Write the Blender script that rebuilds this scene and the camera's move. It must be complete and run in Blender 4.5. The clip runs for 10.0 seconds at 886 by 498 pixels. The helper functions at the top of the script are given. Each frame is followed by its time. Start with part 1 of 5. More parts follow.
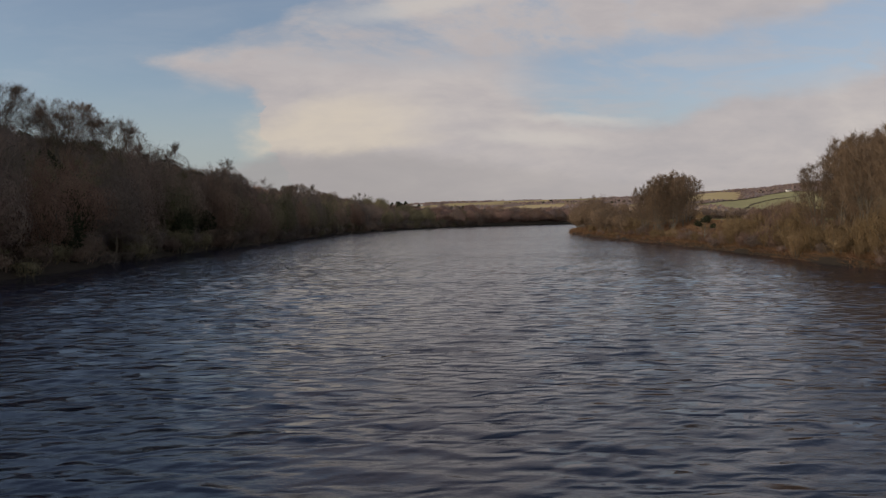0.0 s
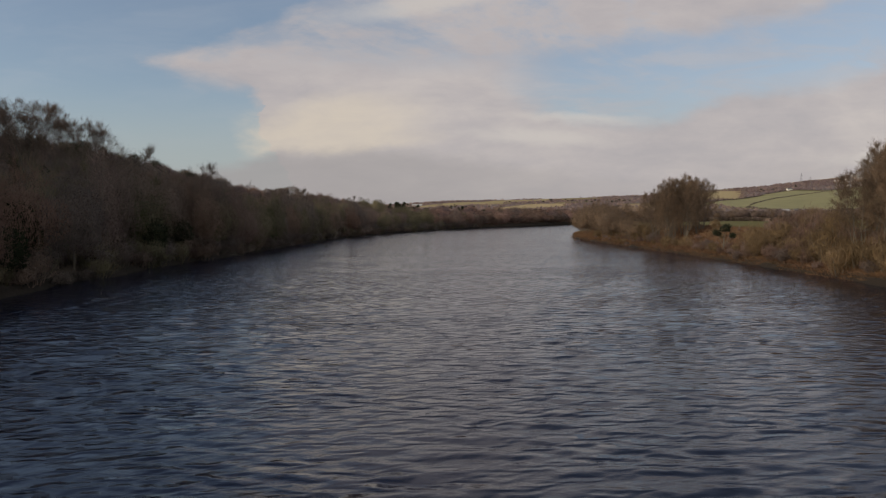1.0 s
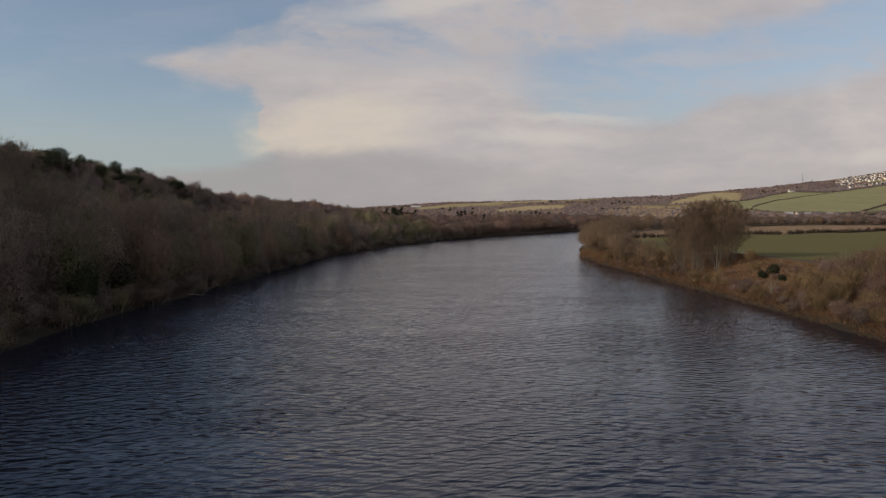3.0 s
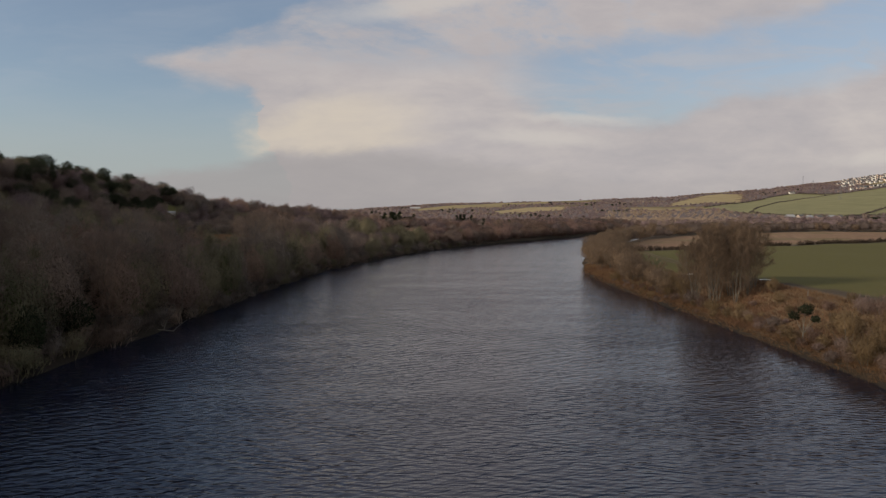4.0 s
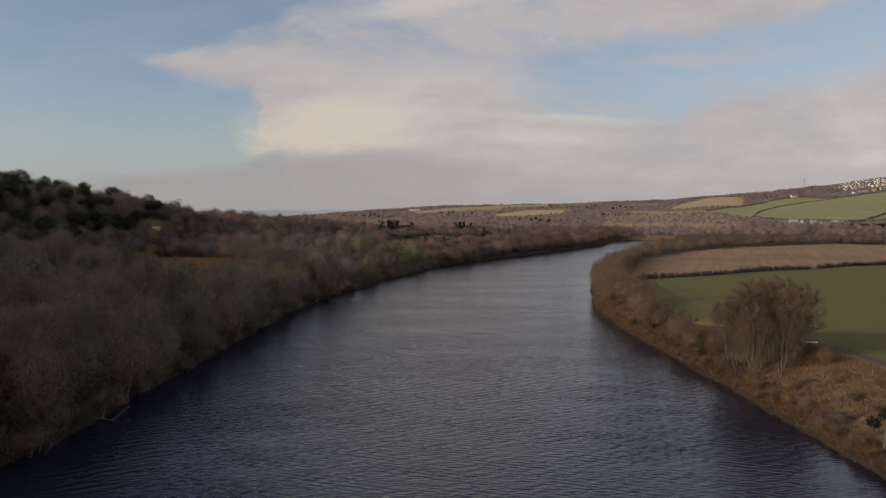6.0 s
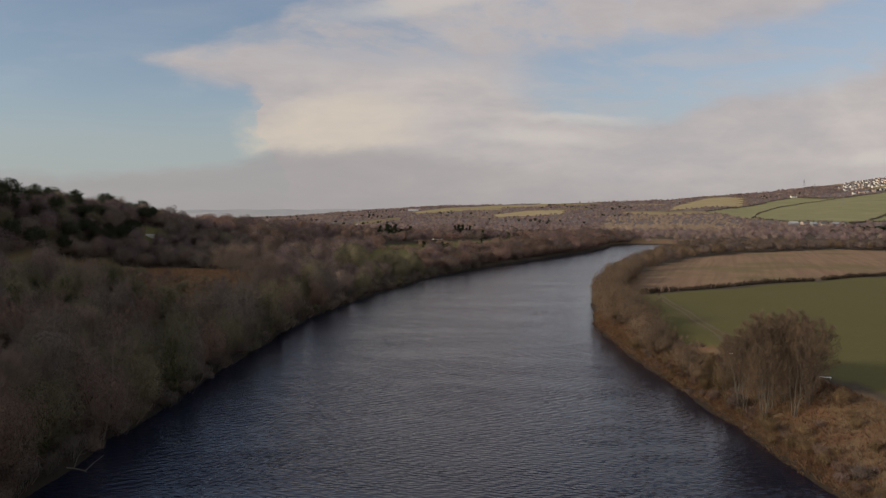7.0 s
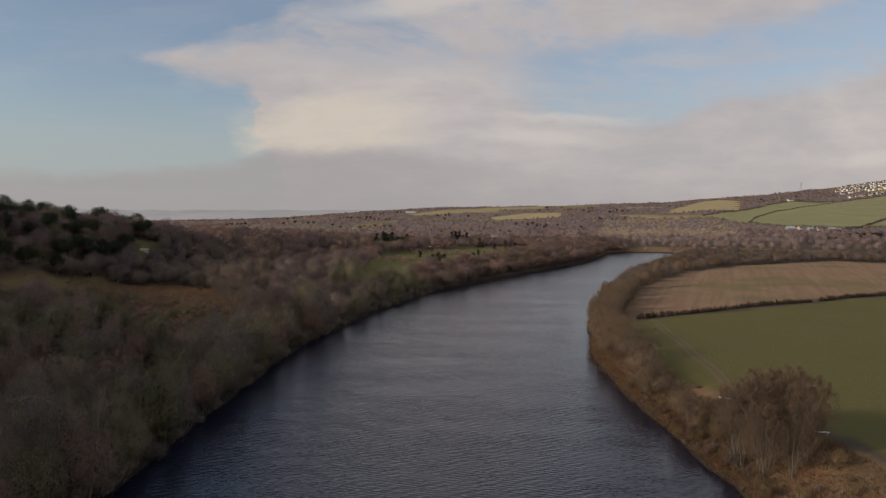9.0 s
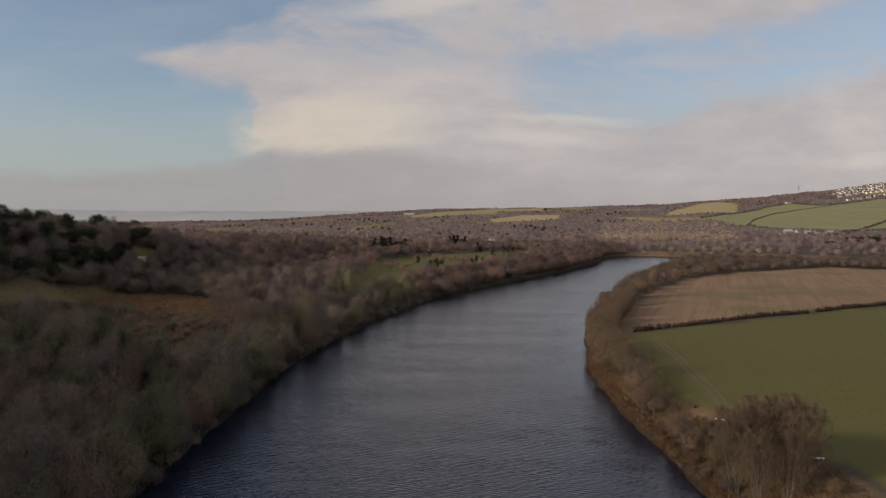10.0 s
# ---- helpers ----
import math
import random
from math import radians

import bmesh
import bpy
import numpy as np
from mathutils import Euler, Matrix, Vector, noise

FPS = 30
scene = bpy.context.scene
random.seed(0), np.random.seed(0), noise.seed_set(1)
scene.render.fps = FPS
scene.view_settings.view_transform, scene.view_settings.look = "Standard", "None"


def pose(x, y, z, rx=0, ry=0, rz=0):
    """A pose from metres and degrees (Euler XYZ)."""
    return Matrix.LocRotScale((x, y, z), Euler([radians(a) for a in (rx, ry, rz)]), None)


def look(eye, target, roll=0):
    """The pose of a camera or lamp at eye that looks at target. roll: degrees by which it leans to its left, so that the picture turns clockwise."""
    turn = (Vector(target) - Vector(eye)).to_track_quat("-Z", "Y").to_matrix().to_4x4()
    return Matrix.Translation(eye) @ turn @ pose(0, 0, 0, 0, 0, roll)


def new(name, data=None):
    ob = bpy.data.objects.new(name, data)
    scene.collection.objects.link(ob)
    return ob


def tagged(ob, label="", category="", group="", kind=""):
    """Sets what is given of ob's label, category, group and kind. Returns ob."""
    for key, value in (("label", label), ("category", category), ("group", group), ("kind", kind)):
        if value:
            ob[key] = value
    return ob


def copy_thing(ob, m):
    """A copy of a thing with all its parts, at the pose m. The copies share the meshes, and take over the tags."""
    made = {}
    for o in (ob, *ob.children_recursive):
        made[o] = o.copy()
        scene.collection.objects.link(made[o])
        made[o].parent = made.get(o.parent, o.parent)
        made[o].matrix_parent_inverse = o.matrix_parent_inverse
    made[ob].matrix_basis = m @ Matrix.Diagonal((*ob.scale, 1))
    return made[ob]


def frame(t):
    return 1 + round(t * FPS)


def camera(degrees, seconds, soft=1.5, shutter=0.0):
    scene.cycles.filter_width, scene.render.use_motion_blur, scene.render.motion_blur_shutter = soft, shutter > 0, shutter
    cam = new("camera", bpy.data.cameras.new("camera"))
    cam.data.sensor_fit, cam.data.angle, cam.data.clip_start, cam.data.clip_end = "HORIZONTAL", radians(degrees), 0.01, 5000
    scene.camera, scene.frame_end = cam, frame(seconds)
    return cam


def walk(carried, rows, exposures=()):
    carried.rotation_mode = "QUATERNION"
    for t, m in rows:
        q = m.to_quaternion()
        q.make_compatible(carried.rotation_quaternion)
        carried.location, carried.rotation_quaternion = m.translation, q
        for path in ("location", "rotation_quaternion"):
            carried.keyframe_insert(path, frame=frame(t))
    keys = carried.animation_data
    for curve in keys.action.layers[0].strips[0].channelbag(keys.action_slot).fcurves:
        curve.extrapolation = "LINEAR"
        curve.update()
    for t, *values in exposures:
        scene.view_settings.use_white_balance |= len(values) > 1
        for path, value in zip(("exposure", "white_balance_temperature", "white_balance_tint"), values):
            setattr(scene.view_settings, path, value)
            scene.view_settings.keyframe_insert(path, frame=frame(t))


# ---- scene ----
cam = camera(67.5, 10.0, soft=1.2)
PATH = [
    (0, (0.513, 0.597, 5.252), (0.501, 2.594, 5.16), -0.3),
    (0.5, (0.64, 5.267, 5.994), (0.627, 7.265, 5.901), -0.4),
    (1, (0.896, 9.729, 6.913), (0.885, 11.727, 6.818), -0.4),
    (1.5, (1.036, 14.188, 8.085), (1.026, 16.185, 7.99), -0.4),
    (2, (1.212, 18.466, 9.249), (1.203, 20.464, 9.153), -0.4),
    (2.5, (1.355, 22.855, 10.447), (1.346, 24.852, 10.352), -0.4),
    (4, (2.355, 37.196, 16.204), (2.348, 39.194, 16.11), -0.3),
    (4.5, (2.354, 41.428, 18.155), (2.348, 43.426, 18.062), -0.3),
    (5, (2.434, 45.64, 20.192), (2.429, 47.638, 20.099), -0.2),
    (5.5, (2.683, 49.822, 22.085), (2.677, 51.82, 21.992), -0.2),
    (7, (3.456, 58.612, 28.515), (3.453, 60.61, 28.418), -0.1),
    (7.5, (3.907, 59.817, 30.439), (3.905, 61.815, 30.34), -0.1),
    (8, (4.164, 60.322, 32.269), (4.164, 62.32, 32.17), -0.0),
    (8.5, (4.179, 60.396, 34.12), (4.182, 62.394, 34.023), 0.0),
    (9, (4.055, 60.486, 35.914), (4.06, 62.484, 35.817), 0.1),
    (9.5, (4.161, 60.59, 37.759), (4.169, 62.587, 37.661), 0.1),
    (10, (4.287, 60.481, 39.568), (4.297, 62.479, 39.473), 0.2),
]
walk(cam, [(t, look(eye, target, roll)) for t, eye, target, roll in PATH])

# ---------------------------------------------------------------- sky and sun
SUN_EL, SUN_AZ = 18.0, -114.0          # degrees; azimuth from +y towards +x
sun = new("sun", bpy.data.lights.new("sun", "SUN"))
sun.data.energy, sun.data.angle, sun.data.color = 3.4, radians(8.0), (1.0, 0.87, 0.71)
sun_dir = Vector((math.sin(radians(SUN_AZ)) * math.cos(radians(SUN_EL)), math.cos(radians(SUN_AZ)) * math.cos(radians(SUN_EL)), math.sin(radians(SUN_EL))))
sun.rotation_euler = sun_dir.to_track_quat("Z", "Y").to_euler()
sun.location = sun_dir * 400


class Nodes:
    """Short hand for building node trees."""

    def __init__(self, tree):
        self.tree = tree

    def node(self, kind, **sets):
        n = self.tree.nodes.new(kind)
        for k, v in sets.items():
            if k in ("operation", "blend_type"):
                if k == "operation":
                    n.operation = v
                else:
                    n.blend_type = v
        return n

    def plug(self, n, i, v):
        if v is None:
            return
        if isinstance(v, bpy.types.NodeSocket):
            self.tree.links.new(v, n.inputs[i])
        else:
            n.inputs[i].default_value = v

    def math(self, op, a, b=None, c=None, clamp=False):
        n = self.node("ShaderNodeMath", operation=op)
        n.use_clamp = clamp
        for i, v in enumerate((a, b, c)):
            self.plug(n, i, v)
        return n.outputs[0]

    def mix(self, f, a, b, blend="MIX"):
        n = self.tree.nodes.new("ShaderNodeMix")
        n.data_type, n.blend_type = "RGBA", blend
        n.clamp_factor = True
        self.plug(n, 0, f), self.plug(n, 6, a), self.plug(n, 7, b)
        return n.outputs[2]

    def noise(self, vec, scale, detail=4.0, rough=0.55, distortion=0.0, out=0):
        n = self.tree.nodes.new("ShaderNodeTexNoise")
        self.plug(n, "Vector", vec)
        n.inputs["Scale"].default_value = scale
        n.inputs["Detail"].default_value = detail
        n.inputs["Roughness"].default_value = rough
        n.inputs["Distortion"].default_value = distortion
        return n.outputs[out]

    def ramp(self, f, *stops):
        n = self.tree.nodes.new("ShaderNodeValToRGB")
        e = n.color_ramp.elements
        while len(e) < len(stops):
            e.new(0.5)
        for el, (p, col) in zip(e, stops):
            el.position, el.color = p, col if len(col) == 4 else (*col, 1)
        self.plug(n, 0, f)
        return n.outputs[0]

    def step(self, v, lo, hi):
        n = self.tree.nodes.new("ShaderNodeMapRange")
        n.interpolation_type = "SMOOTHSTEP"
        self.plug(n, 0, v), self.plug(n, 1, lo), self.plug(n, 2, hi)
        return n.outputs[0]

    def scaled(self, vec, sx, sy, sz, rot=0.0):
        n = self.tree.nodes.new("ShaderNodeMapping")
        self.plug(n, 0, vec)
        n.inputs["Scale"].default_value = (sx, sy, sz)
        n.inputs["Rotation"].default_value = (0, 0, rot)
        return n.outputs[0]

    def bump(self, height, strength, distance):
        n = self.tree.nodes.new("ShaderNodeBump")
        self.plug(n, "Height", height)
        n.inputs["Strength"].default_value, n.inputs["Distance"].default_value = strength, distance
        return n.outputs[0]


def make_world():
    world = bpy.data.worlds.new("winter_sky")
    scene.world = world
    world.use_nodes = True
    world.node_tree.nodes.clear()
    k = Nodes(world.node_tree)
    sky = k.tree.nodes.new("ShaderNodeTexSky")
    sky.sky_type, sky.sun_disc = "NISHITA", False
    sky.sun_elevation, sky.sun_rotation = radians(SUN_EL), radians(SUN_AZ)
    sky.air_density, sky.dust_density, sky.ozone_density = 1.0, 1.2, 1.5
    way = k.tree.nodes.new("ShaderNodeTexCoord").outputs["Generated"]
    sep = k.tree.nodes.new("ShaderNodeSeparateXYZ")
    k.plug(sep, 0, way)
    x, y, z = sep.outputs
    depth = k.math("MAXIMUM", k.math("ABSOLUTE", y), 0.05)
    u, v = k.math("DIVIDE", x, depth), k.math("DIVIDE", z, depth)
    flat = k.tree.nodes.new("ShaderNodeCombineXYZ")
    k.plug(flat, 0, u), k.plug(flat, 1, k.math("MULTIPLY", v, 2.1)), k.plug(flat, 2, k.math("MULTIPLY", y, 0.3))
    uv = k.scaled(flat.outputs[0], 1, 1, 1, -0.16)
    broad = k.noise(uv, 2.6, 8.0, 0.60, 0.4)
    fine = k.noise(uv, 9.0, 8.0, 0.62, 0.5)
    wisp = k.noise(k.scaled(flat.outputs[0], 1.0, 2.0, 1, -0.10), 5.0, 7.0, 0.6, 0.5)
    puff = k.noise(k.scaled(flat.outputs[0], 1.0, 1.3, 1, -0.1), 15.0, 6.0, 0.6, 0.3)
    rag = k.math("ADD", k.math("MULTIPLY", k.math("SUBTRACT", broad, 0.5), 1.2), k.math("ADD", k.math("MULTIPLY", k.math("SUBTRACT", fine, 0.5), 0.9), k.math("MULTIPLY", k.math("SUBTRACT", wisp, 0.5), 0.4)))
    # bend the sky's coordinates, so that no cloud keeps a plain outline
    warp = k.tree.nodes.new("ShaderNodeSeparateXYZ")
    k.plug(warp, 0, k.noise(uv, 4.0, 7.0, 0.62, 0.0, 1))
    wu = k.math("MULTIPLY_ADD", k.math("SUBTRACT", warp.outputs[0], 0.5), 0.20, u)
    wv = k.math("MULTIPLY_ADD", k.math("SUBTRACT", warp.outputs[1], 0.5), 0.055, v)
    along = k.math("MULTIPLY_ADD", wu, 0.5, 0.5)

    def edge(*points):
        """The height of a cloud's edge along the sky, from (u, height) corners."""
        return k.ramp(along, *[(0.5 + 0.5 * pu, (pv, pv, pv)) for pu, pv in points])

    def over(line, soft, ragged=0.02):
        return k.step(k.math("MULTIPLY_ADD", rag, ragged, k.math("SUBTRACT", wv, line)), -soft, soft)

    def under(line, soft, ragged=0.02):
        return k.step(k.math("MULTIPLY_ADD", rag, ragged, k.math("SUBTRACT", line, wv)), -soft, soft)

    def times(*masks):
        m = masks[0]
        for o in masks[1:]:
            m = k.math("MULTIPLY", m, o)
        return m

    def blob(cu, cv, ru, rv, turn=0.0):
        """1 in the middle of a soft ellipse of sky, 0 at its rim and negative outside."""
        c, s = math.cos(radians(turn)), math.sin(radians(turn))
        du, dv = k.math("SUBTRACT", wu, cu), k.math("SUBTRACT", wv, cv)
        a = k.math("ADD", k.math("MULTIPLY", du, c / ru), k.math("MULTIPLY", dv, s / ru))
        b = k.math("ADD", k.math("MULTIPLY", du, -s / rv), k.math("MULTIPLY", dv, c / rv))
        r = k.math("SQRT", k.math("ADD", k.math("MULTIPLY", a, a), k.math("MULTIPLY", b, b)))
        return k.math("SUBTRACT", 1.0, r)

    blue = k.mix(1.0, sky.outputs[0], (SKY_GAIN * 1.02, SKY_GAIN, SKY_GAIN * 1.02, 1), "MULTIPLY")
    veil = k.math("MULTIPLY_ADD", k.step(wisp, 0.35, 0.75), 0.14, k.math("MULTIPLY_ADD", k.step(u, -0.3, 0.5), 0.20, 0.14))
    col = k.mix(veil, blue, (0.46, 0.48, 0.52, 1))
    # paler and greener towards the skyline
    col = k.mix(k.math("MULTIPLY", k.math("SUBTRACT", 1.0, k.step(v, 0.05, 0.22)), 0.75), col, (0.375, 0.410, 0.420, 1))
    # the broad grey-mauve sheet, a wedge that widens to one side, with a blue gap in it
    top = under(edge((-0.95, 0.20), (-0.50, 0.235), (-0.40, 0.248), (-0.33, 0.262), (-0.26, 0.283), (-0.22, 0.300), (-0.16, 0.325), (-0.08, 0.40), (0.0, 0.9)), 0.014, 0.035)
    foot = over(edge((-0.52, 0.30), (-0.46, 0.238), (-0.38, 0.212), (-0.30, 0.203), (-0.262, 0.165), (-0.258, 0.085), (-0.25, 0.0), (0.9, 0.0)), 0.024, 0.04)
    gap_top = under(edge((0.02, 0.20), (0.08, 0.225), (0.14, 0.245), (0.19, 0.250), (0.27, 0.256), (0.36, 0.270), (0.44, 0.285), (0.52, 0.300), (0.62, 0.335), (0.8, 0.40)), 0.022, 0.06)
    gap_foot = over(edge((0.02, 0.22), (0.08, 0.200), (0.14, 0.168), (0.20, 0.150), (0.27, 0.137), (0.355, 0.153), (0.44, 0.176), (0.525, 0.190), (0.61, 0.212), (0.70, 0.235), (0.9, 0.27)), 0.016, 0.035)
    gap = times(gap_top, gap_foot, k.step(u, 0.03, 0.20))
    holes = times(k.step(k.math("ADD", broad, k.math("MULTIPLY", puff, 0.25)), 0.66, 0.82), k.step(v, 0.20, 0.27))
    aloft = k.math("SUBTRACT", 1.0, k.math("MULTIPLY", k.step(v, 0.38, 0.66), k.math("MULTIPLY_ADD", k.step(broad, 0.42, 0.64), -0.28, 0.97)))
    sheet = times(aloft, top, foot, k.math("SUBTRACT", 1.0, k.math("MULTIPLY", gap, k.math("MULTIPLY_ADD", k.step(wisp, 0.42, 0.62), -0.35, 0.92))), k.math("MULTIPLY_ADD", holes, -0.7, 1.0))
    tone = k.ramp(k.math("ADD", k.math("MULTIPLY", broad, 0.50), k.math("ADD", k.math("MULTIPLY", wisp, 0.18), k.math("MULTIPLY", puff, 0.32))), (0.33, (0.405, 0.378, 0.390)), (0.5, (0.482, 0.438, 0.434)), (0.67, (0.572, 0.514, 0.486)))
    col = k.mix(k.math("MULTIPLY", sheet, 0.92), col, tone)
    # the pale sunlit bank with its firm foot, and the white streaks
    bank = times(over(edge((-0.6, 0.06), (-0.31, 0.080), (-0.26, 0.095), (-0.19, 0.096), (-0.12, 0.100), (-0.02, 0.108), (0.1, 0.12)), 0.008, 0.02), under(edge((-0.5, 0.14), (-0.28, 0.150), (-0.18, 0.166), (-0.08, 0.170), (0.1, 0.15)), 0.03, 0.06), k.step(wu, -0.31, -0.255), k.math("SUBTRACT", 1.0, k.step(wu, -0.14, 0.03)))
    col = k.mix(k.math("MULTIPLY", bank, k.math("MULTIPLY_ADD", puff, 0.5, 0.45)), col, (0.650, 0.570, 0.470, 1))
    streak = k.math("MAXIMUM", k.math("MAXIMUM", blob(0.14, 0.122, 0.15, 0.016, -3), blob(0.645, 0.082, 0.07, 0.016, 10)), k.math("MAXIMUM", blob(-0.05, 0.31, 0.16, 0.02, 6), blob(0.20, 0.150, 0.12, 0.012, -4)))
    streak = k.step(k.math("ADD", streak, k.math("MULTIPLY", rag, 0.7)), 0.0, 1.0)
    col = k.mix(k.math("MULTIPLY", streak, 0.55), col, (0.62, 0.575, 0.53, 1))
    # the low grey band under the bank
    band = under(edge((-0.9, 0.048), (-0.67, 0.057), (-0.54, 0.061), (-0.45, 0.069), (-0.34, 0.080), (-0.26, 0.094), (-0.15, 0.094), (-0.07, 0.093), (0.05, 0.088), (0.12, 0.072), (0.2, 0.066), (0.4, 0.06), (0.9, 0.07)), 0.013, 0.03)
    col = k.mix(k.math("MULTIPLY", band, k.math("MULTIPLY_ADD", k.step(u, -0.18, 0.40), -0.58, 0.78)), col, k.mix(wisp, (0.320, 0.300, 0.302, 1), (0.400, 0.372, 0.366, 1)))
    # the cloud carried on higher up, unseen, added to brighten the river's reflection
    high = times(k.step(v, 0.34, 0.50), k.math("SUBTRACT", 1.0, k.step(u, -0.02, 0.30)), k.step(u, -0.40, -0.16), k.step(y, 0.0, 0.3), k.math("MULTIPLY_ADD", k.step(broad, 0.36, 0.60), 0.45, 0.30))
    col = k.mix(high, col, (0.72, 0.63, 0.62, 1))
    # unseen broken cloud at the viewer's back, round the sun, added as bright fill
    behind = k.math("MULTIPLY", k.step(k.math("MULTIPLY", y, -1.0), 0.02, 0.5), k.math("MULTIPLY_ADD", k.step(broad, 0.4, 0.6), 0.30, 0.28))
    col = k.mix(behind, col, (1.15, 1.08, 1.0, 1))
    # haze along the skyline
    low = k.math("SUBTRACT", 1.0, k.step(v, -0.01, 0.05))
    col = k.mix(k.math("MULTIPLY", low, 0.6), col, (0.365, 0.340, 0.338, 1))
    back = k.tree.nodes.new("ShaderNodeBackground")
    k.plug(back, 0, col)
    back.inputs[1].default_value = 1.0
    out = k.tree.nodes.new("ShaderNodeOutputWorld")
    k.tree.links.new(back.outputs[0], out.inputs[0])


SKY_GAIN = 0.113
make_world()


# ---------------------------------------------------------------- materials
def material(name, rough=0.9, spec=0.2):
    m = bpy.data.materials.new(name)
    m.use_nodes = True
    m.node_tree.nodes.clear()
    k = Nodes(m.node_tree)
    p = k.tree.nodes.new("ShaderNodeBsdfPrincipled")
    o = k.tree.nodes.new("ShaderNodeOutputMaterial")
    k.tree.links.new(p.outputs[0], o.inputs[0])
    p.inputs["Roughness"].default_value = rough
    p.inputs["Specular IOR Level"].default_value = spec
    return m, k, p


TWIG_LIFT = 0.80


def twig_material(name, dark, light, other, weave_size=1.6):
    """Bare twigs or leaves: a base tint that wanders from clump to clump and from twig to twig."""
    m, k, p = material(name, 0.95, 0.1)
    geo = k.tree.nodes.new("ShaderNodeNewGeometry")
    info = k.tree.nodes.new("ShaderNodeObjectInfo")
    n = k.noise(geo.outputs["Position"], 0.09, 2.0, 0.5)
    a = k.mix(k.math("MULTIPLY_ADD", geo.outputs["Random Per Island"], 0.25, 0.33), (*dark, 1), (*light, 1))
    f = k.step(k.math("ADD", n, k.math("MULTIPLY", k.math("SUBTRACT", info.outputs["Random"], 0.5), 0.5)), 0.38, 0.66)
    tint = k.mix(f, a, k.mix(0.5, a, (*other, 1)))
    # each plant is a little lighter or darker than its neighbours
    own = k.math("ADD", k.math("MULTIPLY", info.outputs["Random"], 0.45), k.math("MULTIPLY", k.noise(geo.outputs["Position"], 0.16, 1.0, 0.5), 0.75))
    val = k.tree.nodes.new("ShaderNodeHueSaturation")
    # in a joined wood each crown carries its own tone
    tone = k.tree.nodes.new("ShaderNodeAttribute")
    tone.attribute_name = "cover"
    cover = k.tree.nodes.new("ShaderNodeSeparateXYZ")
    k.plug(cover, 0, tone.outputs["Vector"])
    # the weave of the twigs: darker gaps and fine upright streaks
    weave = k.noise(k.scaled(geo.outputs["Position"], 1.0, 1.0, 0.4), weave_size, 4.0, 0.65)
    k.plug(val, "Value", k.math("MULTIPLY", k.math("ADD", k.math("ADD", own, TWIG_LIFT), cover.outputs[0]), k.math("MULTIPLY_ADD", k.step(weave, 0.34, 0.66), 0.45, 0.75)))
    k.plug(val, "Color", tint)
    k.plug(p, "Base Color", val.outputs[0])
    # thin twigs are lit from every side, and a crown's outer web is mostly air
    thin = k.tree.nodes.new("ShaderNodeBsdfTranslucent")
    k.plug(thin, 0, val.outputs[0])
    both = k.tree.nodes.new("ShaderNodeMixShader")
    k.plug(both, 0, 0.45), k.plug(both, 1, p.outputs[0]), k.plug(both, 2, thin.outputs[0])
    web = k.noise(k.scaled(geo.outputs["Position"], 1.0, 1.0, 0.28), 8.0, 3.0, 0.7)
    air = k.math("MULTIPLY", k.math("GREATER_THAN", k.math("ADD", web, k.math("MULTIPLY", cover.outputs[1], 0.25)), 0.59), k.math("GREATER_THAN", cover.outputs[1], 0.01))
    clear = k.tree.nodes.new("ShaderNodeBsdfTransparent")
    all_of = k.tree.nodes.new("ShaderNodeMixShader")
    k.plug(all_of, 0, air), k.plug(all_of, 1, both.outputs[0]), k.plug(all_of, 2, clear.outputs[0])
    out = next(n for n in k.tree.nodes if n.type == "OUTPUT_MATERIAL")
    k.tree.links.new(all_of.outputs[0], out.inputs[0])
    return m


def plain_material(name, a, b, scale=3.0, rough=0.8, bump=0.0, spec=0.2):
    m, k, p = material(name, rough, spec)
    c = k.tree.nodes.new("ShaderNodeTexCoord").outputs["Object"]
    n = k.noise(c, scale, 6.0, 0.6)
    k.plug(p, "Base Color", k.mix(n, (*a, 1), (*b, 1)))
    if bump:
        k.plug(p, "Normal", k.bump(n, 0.6, bump))
    return m


BARK = plain_material("bark", (0.072, 0.061, 0.047), (0.173, 0.151, 0.122), 4.0, 0.95, 0.03)
PALE_BARK = plain_material("pale_bark", (0.105, 0.090, 0.071), (0.203, 0.180, 0.146), 2.0, 0.9, 0.02)
TWIG_BROWN = twig_material("twig_brown", (0.087, 0.066, 0.058), (0.182, 0.142, 0.119), (0.157, 0.103, 0.084))
TWIG_GREY = twig_material("twig_grey", (0.074, 0.062, 0.054), (0.146, 0.121, 0.106), (0.128, 0.100, 0.078))
TWIG_RED = twig_material("twig_red", (0.094, 0.060, 0.046), (0.176, 0.116, 0.088), (0.141, 0.104, 0.080))
TWIG_ROSE = twig_material("twig_rose", (0.118, 0.074, 0.062), (0.215, 0.140, 0.114), (0.180, 0.120, 0.096))
TWIG_OLIVE = twig_material("twig_olive", (0.071, 0.065, 0.041), (0.141, 0.128, 0.080), (0.132, 0.106, 0.067))
TWIG_GOLD = twig_material("twig_gold", (0.096, 0.066, 0.036), (0.200, 0.140, 0.076), (0.140, 0.096, 0.054))
EVERGREEN = twig_material("evergreen", (0.015, 0.018, 0.010), (0.034, 0.040, 0.021), (0.026, 0.029, 0.019))
IVY = twig_material("ivy", (0.034, 0.046, 0.020), (0.080, 0.10, 0.042), (0.06, 0.07, 0.03))
